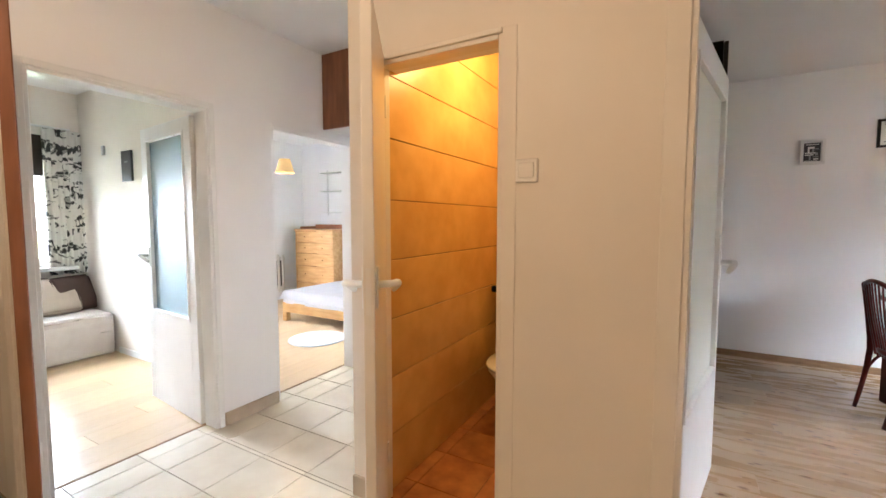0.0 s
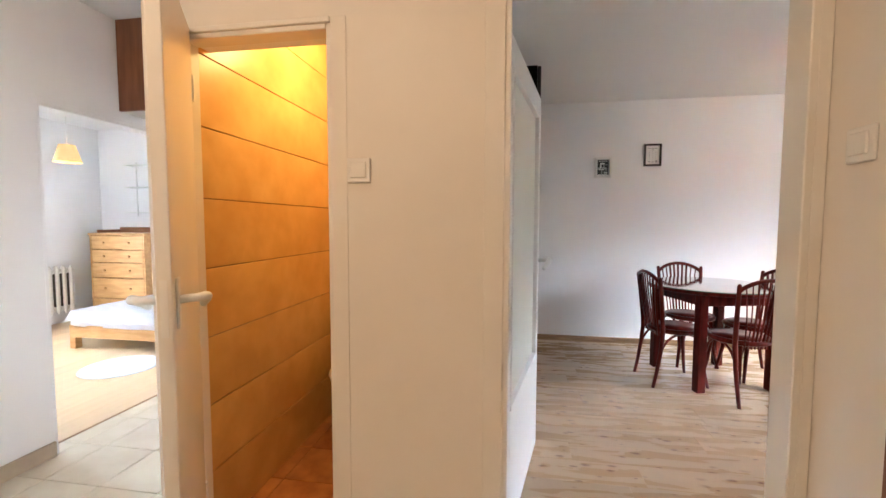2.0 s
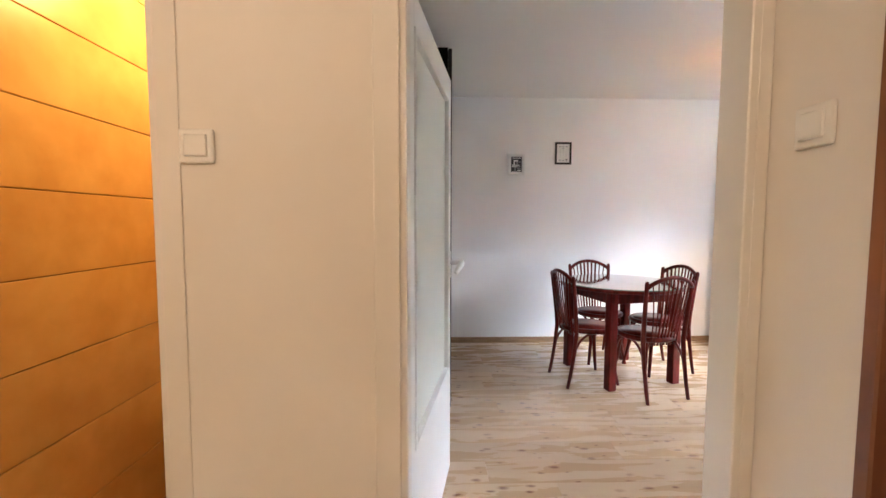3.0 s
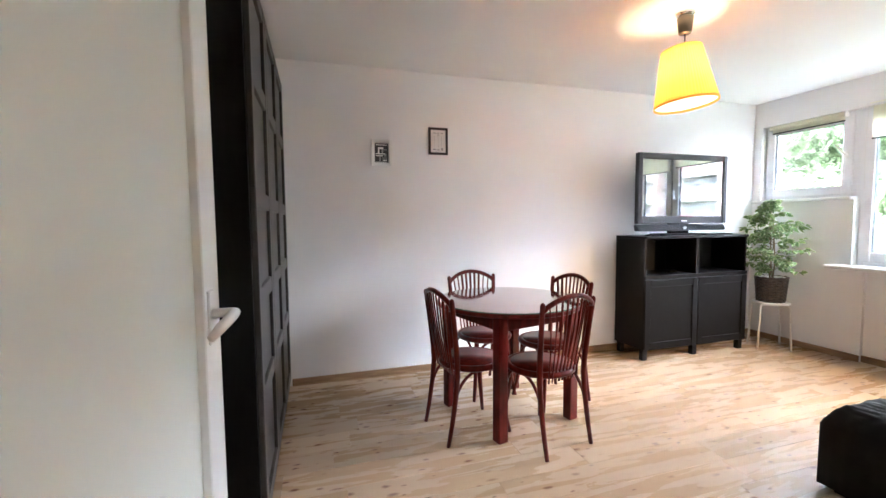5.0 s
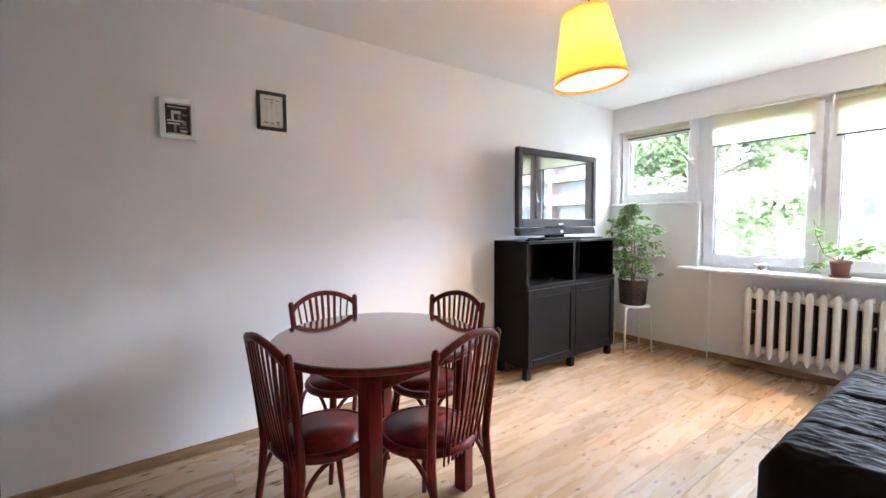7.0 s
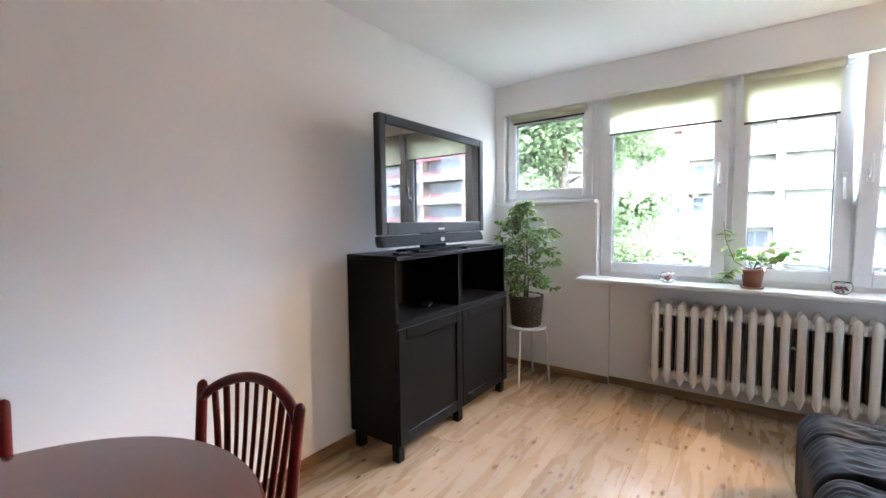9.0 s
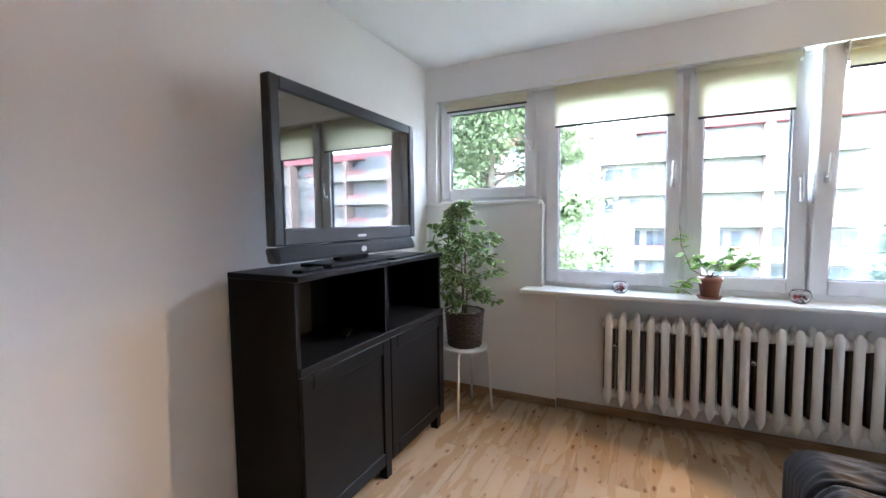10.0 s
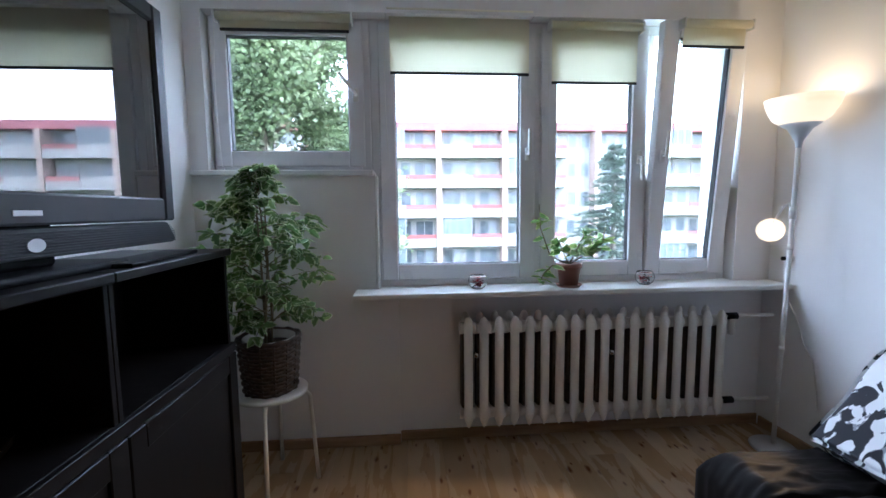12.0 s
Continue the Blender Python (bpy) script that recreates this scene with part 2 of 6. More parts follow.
M_OTILE = mat("orange_wall_tile", (0.74, 0.475, 0.18), (0.63, 0.365, 0.125), 0.3, 6.0, rand=0.06, bump=0.1, bscale=25)
M_OFLOOR = mat("rust_floor_tile", (0.55, 0.24, 0.09), (0.34, 0.12, 0.045), 0.3, 9.0, rand=0.1, bump=0.15, bscale=30)
M_OGROUT = mat("brown_grout", (0.22, 0.10, 0.04), rough=0.9)
M_BLACK = mat("black_brown_veneer", (0.0055, 0.0046, 0.0042), (0.0034, 0.0029, 0.0027), 0.36, 9.0, (6, 1, 1), bump=0.12, bscale=90, rvar=0.06, spec=0.15)
M_DARKDOOR = mat("grey_black_wardrobe_veneer", (0.036, 0.031, 0.028), (0.026, 0.0225, 0.0205), 0.36, 7.0, (5, 5, 0.8), bump=0.12, bscale=60, spec=0.4)
M_HOLLOW = mat("black_cabinet_inside", (0.005, 0.0045, 0.004), rough=0.6, spec=0.2)
M_MAHOG = mat("dark_red_mahogany", (0.15, 0.016, 0.011), (0.070, 0.008, 0.0055), 0.30, 6.0, (4, 4, 1), bump=0.06, bscale=70, coat=0.12, spec=0.20)
M_MAHTOP = mat("polished_mahogany_top", (0.17, 0.043, 0.028), (0.11, 0.026, 0.018), 0.06, 4.0, (1, 8, 1), bump=0.02, coat=1.0, rvar=0.03)
M_MAHTOP.node_tree.nodes["Principled BSDF"].inputs["Coat IOR"].default_value = 1.75
M_PINE = mat("knotty_pine", (0.66, 0.40, 0.17), (0.52, 0.28, 0.10), 0.4, 4.0, (1, 6, 6), bump=0.08)
M_PINEDARK = mat("reddish_pine", (0.40, 0.17, 0.07), (0.30, 0.12, 0.05), 0.4, 4.0)
M_BROWN = mat("brown_veneer", (0.26, 0.10, 0.045), (0.17, 0.062, 0.028), 0.38, 4.0, (6, 6, 0.7), bump=0.06)
M_TVBODY = mat("dark_grey_plastic", (0.040, 0.043, 0.049), (0.034, 0.036, 0.041), 0.38, 8.0, bump=0.03, spec=0.3)
M_TVSIDE = mat("black_plastic", (0.008, 0.008, 0.009), rough=0.5, bump=0.03, spec=0.07)
M_SCREEN = mat("black_glass_screen", (0.010, 0.011, 0.013), (0.010, 0.011, 0.013), 0.0, bump=0, rvar=0.0, coat=1.0, spec=1.0)
M_SCREEN.node_tree.nodes["Principled BSDF"].inputs["Coat IOR"].default_value = 2.3
M_SCREEN.node_tree.nodes["Principled BSDF"].inputs["Coat Roughness"].default_value = 0.0
M_SILVER = mat("silver_plastic", (0.55, 0.56, 0.58), rough=0.3, metal=0.6, bump=0)
M_BRONZE = mat("dark_bronze_metal", (0.16, 0.13, 0.10), (0.11, 0.09, 0.07), 0.32, metal=0.8, bump=0)
M_CHROME = mat("chrome", (0.75, 0.75, 0.76), rough=0.12, metal=1.0, bump=0)
M_SOFA = mat("black_crushed_cloth", (0.015, 0.0128, 0.0122), (0.009, 0.0076, 0.0072), 0.52, 10.0, bump=0.25, bscale=240, spec=0.08)
M_PRINT = blotch_mat("black_white_print", [(0.02, 0.02, 0.026), (0.28, 0.28, 0.31), (0.80, 0.80, 0.82)], 14.0, cut=(0.46, 0.485), stretch=(1.0, 0.75, 1.0))
M_CURTAIN = blotch_mat("curtain_print", [(0.05, 0.05, 0.05), (0.38, 0.37, 0.34), (0.84, 0.82, 0.77)], 6.0, cut=(0.41, 0.45), stretch=(1, 1, 1.6))
M_RADI = mat("cream_radiator_enamel", (0.76, 0.73, 0.68), (0.73, 0.70, 0.645), 0.38, 5.0, bump=0.04, bscale=50)
# Dark brown puts the shade between the radiator bars into the web's colour.
M_GAPSHADE = mat("radiator_gap_shade", (0.10, 0.082, 0.066), (0.06, 0.05, 0.04), 0.8, 12.0, bump=0.2)
M_BLIND = mat("cream_blind_cloth", (0.82, 0.78, 0.64), (0.79, 0.75, 0.61), 0.85, 3.0, bump=0.25, bscale=400)
bn = M_BLIND.node_tree
bt = bn.nodes.new("ShaderNodeBsdfTranslucent")
bt.inputs[0].default_value = (0.95, 0.93, 0.80, 1)
bx = bn.nodes.new("ShaderNodeMixShader")
bx.inputs[0].default_value = 0.66
bn.links.new(bn.nodes["Principled BSDF"].outputs[0], bx.inputs[1])
bn.links.new(bt.outputs[0], bx.inputs[2])
bn.links.new(bx.outputs[0], bn.nodes["Material Output"].inputs[0])
M_DBLIND = mat("dark_brown_blind", (0.06, 0.04, 0.03), rough=0.85)
M_GLASS = glass_mat("clear_glass")
# Tint stands in for a lower exposure of the outdoors; room light is untouched.
M_PANE = glass_mat("view_dimming_glass", (0.36, 0.363, 0.367))
M_TABLEGLASS = mat("green_glass_edge", (0.10, 0.22, 0.17), (0.07, 0.17, 0.13), 0.08, bump=0)
M_FROST = glass_mat("frosted_pale_green_glass", (0.84, 0.86, 0.79), 0.5)
M_FROST.node_tree.nodes["Principled BSDF"].inputs["Transmission Weight"].default_value = 0.3
M_PEBBLE = glass_mat("pebbled_blue_glass", (0.52, 0.68, 0.77), 0.2, 1.0, 55)
M_PEBBLE.node_tree.nodes["Principled BSDF"].inputs["Transmission Weight"].default_value = 0.7
M_SHADE = lit_mat("yellow_pleated_shade", (0.82, 0.50, 0.12), (1.0, 0.46, 0.055), 0.0038)
sn = M_SHADE.node_tree
stl = sn.nodes.new("ShaderNodeBsdfTranslucent")
stl.inputs[0].default_value = (0.95, 0.54, 0.14, 1)
smx = sn.nodes.new("ShaderNodeMixShader")
smx.inputs[0].default_value = 0.5
sn.links.new(sn.nodes["Principled BSDF"].outputs[0], smx.inputs[1])
sn.links.new(stl.outputs[0], smx.inputs[2])
sn.links.new(smx.outputs[0], sn.nodes["Material Output"].inputs[0])
M_DIFFUSE = lit_mat("lit_white_diffuser", (0.9, 0.87, 0.8), (1.0, 0.9, 0.7), 0.03)
M_SHADEB = lit_mat("pale_cream_shade", (0.78, 0.50, 0.22), (1.0, 0.55, 0.18), 0.003)
M_BOWL = lit_mat("lit_opal_bowl", (0.9, 0.85, 0.75), (1.0, 0.68, 0.38), 0.055, 0.35)
M_SPOT = lit_mat("lit_reading_bulb", (1, 0.95, 0.85), (1.0, 0.86, 0.62), 0.25)
M_STEELW = mat("white_enamelled_steel", (0.80, 0.79, 0.76), (0.76, 0.75, 0.72), 0.3, bump=0.03)
M_GREYM = mat("grey_lamp_metal", (0.60, 0.61, 0.63), (0.55, 0.56, 0.58), 0.35, metal=0.4, bump=0)
M_WICKER = mat("dark_wicker", (0.105, 0.066, 0.045), (0.028, 0.017, 0.012), 0.42, 38.0, bump=0.6, bscale=120, rand=0.12)
M_TERRA = mat("brown_terracotta", (0.30, 0.12, 0.07), (0.23, 0.09, 0.055), 0.45, 8.0, bump=0.1)
M_SOIL = mat("potting_soil", (0.05, 0.035, 0.025), rough=0.95, bump=1.0, bscale=80)
M_STEM = mat("plant_stem", (0.20, 0.15, 0.08), (0.13, 0.10, 0.05), 0.7)
M_LINEN = mat("white_linen", (0.80, 0.80, 0.82), (0.76, 0.76, 0.79), 0.85, 5.0, bump=0.3, bscale=200)
M_COVER = mat("grey_beige_cover", (0.62, 0.58, 0.54), (0.54, 0.50, 0.47), 0.9, 5.0, bump=0.3, bscale=250)
M_CUSH = mat("brown_cushion", (0.09, 0.055, 0.045), rough=0.85, bump=0.3, bscale=200)
M_CUSHB = mat("beige_cushion", (0.55, 0.47, 0.37), rough=0.85, bump=0.3, bscale=200)
M_RUG = mat("pale_blue_rug", (0.72, 0.78, 0.82), (0.66, 0.72, 0.77), 0.95, 30, bump=0.8, bscale=300)
M_CERAM = mat("white_ceramic", (0.82, 0.80, 0.76), rough=0.12, bump=0)
M_PAPER = mat("white_paper", (0.80, 0.79, 0.76), rough=0.8, bump=0.05)
M_INK = mat("dark_ink", (0.05, 0.05, 0.055), rough=0.7, bump=0)
M_GREYINK = mat("grey_ink", (0.28, 0.28, 0.28), rough=0.7, bump=0)
M_BLKFRAME = mat("black_picture_frame", (0.02, 0.018, 0.017), rough=0.35)
M_RED = mat("red_dried_petals", (0.45, 0.03, 0.04), (0.25, 0.02, 0.03), 0.6, 40)
M_PINK = mat("pink_white_petals", (0.75, 0.55, 0.55), rough=0.7)


def leaf_mat(name, a, b, rim=None, through_light=0.35):
    """Leaves that differ from one another; light passes through them a little, and rim gives them a pale margin."""
    m, nt, p = nodes_of(name)
    N, L = nt.nodes.new, nt.links.new
    g = N("ShaderNodeNewGeometry")
    r = N("ShaderNodeValToRGB")
    e = r.color_ramp.elements
    e[0].color, e[1].color = (*a, 1), (*b, 1)
    L(g.outputs["Random Per Island"], r.inputs[0])
    out = r.outputs[0]
    if rim:
        at = N("ShaderNodeAttribute")
        at.attribute_name = "rim"
        tc, n = N("ShaderNodeTexCoord"), N("ShaderNodeTexNoise")
        n.inputs["Scale"].default_value = 90.0
        L(tc.outputs["Object"], n.inputs["Vector"])
        add = N("ShaderNodeMath")
        add.operation = "ADD"
        L(at.outputs["Fac"], add.inputs[0])
        L(n.outputs["Fac"], add.inputs[1])
        mr = N("ShaderNodeMapRange")
        mr.inputs["From Min"].default_value, mr.inputs["From Max"].default_value = 1.20, 1.36
        L(add.outputs[0], mr.inputs["Value"])
        mx = N("ShaderNodeMix")
        mx.data_type = "RGBA"
        L(mr.outputs[0], mx.inputs[0])
        L(out, mx.inputs[6])
        mx.inputs[7].default_value = (*rim, 1)
        out = mx.outputs[2]
    L(out, p.inputs["Base Color"])
    p.inputs["Roughness"].default_value = 0.38
    tr = N("ShaderNodeBsdfTranslucent")
    L(out, tr.inputs[0])
    mx = N("ShaderNodeMixShader")
    mx.inputs[0].default_value = through_light
    L(p.outputs[0], mx.inputs[1])
    L(tr.outputs[0], mx.inputs[2])
    L(mx.outputs[0], nt.nodes["Material Output"].inputs[0])
    return m


M_FICUS = leaf_mat("variegated_fig_leaf", (0.075, 0.15, 0.04), (0.20, 0.30, 0.09), (0.62, 0.67, 0.42))
M_IVY = leaf_mat("variegated_house_leaf", (0.11, 0.24, 0.05), (0.30, 0.45, 0.11), (0.72, 0.76, 0.42))
M_TREE = leaf_mat("broad_tree_leaf", (0.15, 0.195, 0.105), (0.27, 0.33, 0.185), None, 0.5)
M_FIR = leaf_mat("conifer_needle", (0.055, 0.085, 0.065), (0.11, 0.15, 0.115))
M_BARK = mat("grey_bark", (0.16, 0.13, 0.10), (0.09, 0.075, 0.06), 0.9, 8, (1, 1, 0.3), bump=0.8, bscale=20)
M_GRASS = mat("grass_ground", (0.09, 0.13, 0.045), (0.06, 0.09, 0.03), 0.95, 0.4, bump=0.5, bscale=5)
M_PLASTER = mat("pale_facade_plaster", (0.34, 0.325, 0.31), (0.30, 0.285, 0.27), 0.9, 0.4, bump=0.2, bscale=10)
M_SALMON = mat("salmon_facade_plaster", (0.38, 0.285, 0.25), (0.35, 0.26, 0.225), 0.9, 0.5, bump=0.2, bscale=10)
M_REDRAIL = mat("red_balcony_panel", (0.33, 0.095, 0.09), (0.29, 0.08, 0.077), 0.6, 1.5, rand=0.2)
M_ROOF = mat("red_roof_edge", (0.36, 0.12, 0.135), (0.33, 0.105, 0.12), 0.6, 1.0)
M_PALERAIL = mat("pale_balcony_panel", (0.36, 0.335, 0.33), (0.31, 0.285, 0.28), 0.6, 1.5, rand=0.12)
M_PINKRAIL = mat("pink_balcony_panel", (0.36, 0.215, 0.21), (0.32, 0.185, 0.18), 0.6, 1.5, rand=0.12)
M_SLAB = mat("balcony_concrete", (0.36, 0.35, 0.34), (0.30, 0.29, 0.28), 0.9, 1.0)
M_FARGLASS = mat("dark_window_glass", (0.16, 0.18, 0.20), (0.09, 0.11, 0.13), 0.10, 2.0, bump=0, rand=0.3, rvar=0.02)
M_FARNET = mat("white_net_curtain", (0.36, 0.38, 0.41), (0.26, 0.28, 0.31), 0.8, 3.0, (1, 6, 1), bump=0)


# ---- mesh helpers ----
def mesh_of(name, bm, smooth=False):
    me = bpy.data.meshes.new(name)
    bmesh.ops.recalc_face_normals(bm, faces=bm.faces)
    bm.to_mesh(me)
    bm.free()
    if smooth:
        for f in me.polygons:
            f.use_smooth = True
    return me


def part(name, bm, material, parent=None, label="", smooth=False, at=None):
    """Links a bmesh (or a finished mesh) as one mesh object under its thing or part."""
    me = bm if isinstance(bm, bpy.types.Mesh) else mesh_of(name, bm, smooth)
    if not me.materials:
        me.materials.append(material)
    ob = new(name, me)
    if parent:
        ob.parent = parent
    if at is not None:
        ob.matrix_basis = at if isinstance(at, Matrix) else Matrix.Translation(at)
    return tagged(ob, label)


def thing(name, at, label, category, group="", kind=""):
    ob = new(name)
    ob.empty_display_size = 0.1
    ob.matrix_basis = at if isinstance(at, Matrix) else Matrix.Translation(at)
    return tagged(ob, label, category, group, kind)


def setting(name, bm, material, label="", category="", smooth=False):
    return tagged(part(name, bm, material, smooth=smooth), label, category, kind="structure")


def box(x0, x1, y0, y1, z0, z1, bevel=0.0, bm=None, seg=1):
    b = bmesh.new()
    m = Matrix.Translation(((x0 + x1) / 2, (y0 + y1) / 2, (z0 + z1) / 2)) @ Matrix.Diagonal((x1 - x0, y1 - y0, z1 - z0, 1))
    bmesh.ops.create_cube(b, size=1, matrix=m)
    if bevel:
        bmesh.ops.bevel(b, geom=b.edges[:], offset=bevel, segments=seg, affect="EDGES", profile=0.5)
    return join(bm, b)


def join(bm, b):
    if bm is None:
        return b
    me = bpy.data.meshes.new("tmp")
    b.to_mesh(me)
    b.free()
    bm.from_mesh(me)
    bpy.data.meshes.remove(me)
    return bm


def boxes(rows, bevel=0.0):
    bm = bmesh.new()
    for r in rows:
        box(*r, bevel=bevel, bm=bm)
    return bm


def cyl(r0, r1, z0, z1, x=0, y=0, seg=20, bm=None, caps=True):
    b = bmesh.new()
    bmesh.ops.create_cone(b, cap_ends=caps, segments=seg, radius1=r0, radius2=r1, depth=z1 - z0,
                          matrix=Matrix.Translation((x, y, (z0 + z1) / 2)))
    return join(bm, b)


def tube(points, r, seg=8, bm=None, flat=1.0, closed=False):
    """A rod along a line of points; r may be a list; flat squeezes it along its second axis."""
    pts = [Vector(p) for p in points]
    rs = r if isinstance(r, (list, tuple)) else [r] * len(pts)
    bm = bm or bmesh.new()
    side = None
    rings = []
    n = len(pts)
    for i, p in enumerate(pts):
        d = (pts[(i + 1) % n] - pts[i - 1]) if closed else (pts[min(i + 1, n - 1)] - pts[max(i - 1, 0)])
        d.normalize()
        if side is None:
            side = d.orthogonal().normalized() if abs(d.z) < 0.99 else Vector((1, 0, 0))
        side = (side - d * side.dot(d)).normalized()
        up = d.cross(side)
        rings.append([bm.verts.new(p + rs[i] * (side * math.cos(a) + up * math.sin(a) * flat))
                      for a in (2 * math.pi * k / seg for k in range(seg))])
    for i in range(n if closed else n - 1):
        a, b = rings[i], rings[(i + 1) % n]
        for k in range(seg):
            bm.faces.new((a[k], a[(k + 1) % seg], b[(k + 1) % seg], b[k]))
    if not closed:
        bm.faces.new(rings[0][::-1])
        bm.faces.new(rings[-1])
    return bm


def lathe(profile, seg=32, bm=None, wave=0.0, waves=0):
    """Turns a profile of (radius, height) round the z axis; a pleated one with wave."""
    bm = bm or bmesh.new()
    rings = []
    for r, z in profile:
        if r < 1e-5:
            rings.append([bm.verts.new((0, 0, z))])
        else:
            rings.append([bm.verts.new(((r + wave * math.cos(waves * a)) * math.cos(a), (r + wave * math.cos(waves * a)) * math.sin(a), z))
                          for a in (2 * math.pi * k / seg for k in range(seg))])
    for a, b in zip(rings, rings[1:]):
        for k in range(seg):
            q = [a[k % len(a)], a[(k + 1) % len(a)], b[(k + 1) % len(b)], b[k % len(b)]]
            q = list(dict.fromkeys(q))
            if len(q) > 2:
                bm.faces.new(q)
    return bm


def arc(f, n):
    return [f(k / n) for k in range(n + 1)]


def wall_mesh(axis, c0, c1, u0, u1, z0, z1, holes=()):
    """A wall between c0 and c1 across, u0 and u1 along ('x' or 'y'), with openings (ua, ub, za, zb) through it."""
    us = sorted({u0, u1, *[v for h in holes for v in h[:2] if u0 < v < u1]})
    zs = sorted({z0, z1, *[v for h in holes for v in h[2:] if z0 < v < z1]})
    solid = {}
    for i in range(len(us) - 1):
        for j in range(len(zs) - 1):
            u, z = (us[i] + us[i + 1]) / 2, (zs[j] + zs[j + 1]) / 2
            solid[i, j] = not any(h[0] < u < h[1] and h[2] < z < h[3] for h in holes)
    bm = bmesh.new()
    cache = {}

    def v(i, j, c):
        if (i, j, c) not in cache:
            u, z = us[i], zs[j]
            cache[i, j, c] = bm.verts.new((u, c, z) if axis == "x" else (c, u, z))
        return cache[i, j, c]

    for (i, j), on in solid.items():
        if not on:
            continue
        for c in (c0, c1):
            bm.faces.new((v(i, j, c), v(i + 1, j, c), v(i + 1, j + 1, c), v(i, j + 1, c)))
        for di, dj, p, q in ((-1, 0, (i, j), (i, j + 1)), (1, 0, (i + 1, j), (i + 1, j + 1)), (0, -1, (i, j), (i + 1, j)), (0, 1, (i, j + 1), (i + 1, j + 1))):
            if not solid.get((i + di, j + dj), False):
                bm.faces.new((v(*p, c0), v(*q, c0), v(*q, c1), v(*p, c1)))
    return bm


# ---- the large structure ----
H = 2.6
XE, YN, YS = 4.765, 4.576, 1.37


def wall(name, axis, c0, c1, u0, u1, holes=(), material=None, z0=-0.02, z1=H + 0.1):
    return setting(name, wall_mesh(axis, c0, c1, u0, u1, z0, z1, holes), material or M_WALL, "painted interior wall", "wall")


wall("wall_north", "x", YN, YN + 0.17, -0.97, 5.1)
wall("wall_east", "y", XE, 5.08, 1.09, YN, [(3.64, 4.49, 1.515, 2.33), (1.59, 3.64, 0.86, 2.33), (YS, 3.53, -1, 0.86)])
setting("wall_radiator_niche", boxes([(XE + 0.035, 5.08, YS, 3.53, -0.02, 0.86)]), M_WALL, "painted wall behind the radiator", "wall")
wall("wall_toilet_south", "x", 1.21, YS, -1.63, -0.44, [(-1.64, -1.023, -1, 1.99)])
wall("wall_hall_north", "x", 1.204, 1.21, -1.765, -0.44, [(-1.612, -1.023, -1, 1.99)], M_HALL)
wall("wall_lintel", "x", 1.09, 1.204, -0.44, 0.37, (), M_HALL, z0=2.03)
wall("wall_south_jamb", "x", 1.09, 1.175, 0.37, 0.95)
wall("wall_south", "x", 1.09, YS, 0.95, XE)
wall("wall_west", "y", -0.97, -0.85, YS, YN)
wall("wall_hall_east", "y", 0.40, 0.53, -1.3, 1.09, [(-0.08, 0.84, -1, 2.06)], M_HALL)
wall("wall_hall_south", "x", -1.42, -1.3, -3.05, 0.53, (), M_HALL)
wall("wall_hall_west", "y", -3.05, -2.93, -1.3, 5.05, [(-0.5, 0.36, -1, 1.97), (0.44, 1.262, -1, 1.985), (1.70, 2.53, -1, 1.96)], M_WALL)
wall("wall_toilet_west", "y", -1.765, -1.63, 1.21, 2.75, (), M_WALL)
wall("wall_alcove_north", "x", 2.65, 2.75, -2.93, -1.765)
wall("wall_toilet_north", "x", 2.65, 2.75, -1.63, -0.97)
wall("wall_bedroom_west", "y", -6.35, -6.2, 1.69, 5.05, [(2.45, 2.95, 1.05, 2.15)])
wall("wall_bedroom_north", "x", 4.9, 5.05, -6.2, -3.05)
wall("wall_partition", "x", 1.72, 1.75, -6.2, -3.05)
wall("wall_study_north", "x", 1.69, 1.72, -6.2, -3.05, (), M_STUDY)
wall("wall_study_west", "y", -6.05, -5.9, -1.2, 1.69, [(0.62, 1.46, 0.85, 2.14)], M_STUDY)
wall("wall_study_south", "x", -1.35, -1.2, -6.05, -3.05, (), M_STUDY)
wall("wall_closet_north", "x", 0.36, 0.44, -3.62, -3.05, (), M_HALL)
wall("wall_closet_west", "y", -3.62, -3.50, -0.6, 0.36, (), M_HALL)
wall("wall_closet_south", "x", -0.6, -0.5, -3.50, -3.05, (), M_HALL)
setting("ceiling", boxes([(-6.35, 5.08, -1.42, 5.05, H, H + 0.2)]), M_CEIL, "white painted ceiling", "ceiling")
setting("floor_slab", boxes([(-6.35, 5.08, -1.42, 5.05, -0.3, -0.016)]), M_JOINT, "dark underlay below the floor boards", "floor")
setting("facade_lower", boxes([(-6.33, 5.06, -1.40, 5.03, -6.5, -0.3)]), M_PLASTER, "plain storeys below the flat", "wall")
setting("ground", boxes([(-400, 500, -450, 450, -6.9, -6.5)]), M_GRASS, "grassy ground outside", "ground")


def skirting(name, rows, material, label):
    for r in rows:
        setting(name, box(*r, bevel=0.004), material, label, "skirting")


skirting("baseboard", [(-0.22, XE, YN - 0.016, YN, 0, 0.06), (XE - 0.016, XE, 3.53, YN - 0.016, 0, 0.06), (XE + 0.019, XE + 0.035, YS, 3.53, 0, 0.06),
                       (0.95, XE, YS, YS + 0.016, 0, 0.06)], M_SKIRT, "brown oak skirting board")
skirting("baseboard_hall", [(-2.93, -2.912, 1.294, 1.70, 0, 0.085), (-1.765, -1.62, 1.186, 1.204, 0, 0.10),
                            (-2.93, -2.912, 2.53, 2.65, 0, 0.085)], M_TSKIRT, "beige skirting on the hall wall")
skirting("baseboard_study", [(-5.24, -3.9, 1.674, 1.69, 0, 0.06)], M_WHITE, "white skirting board")


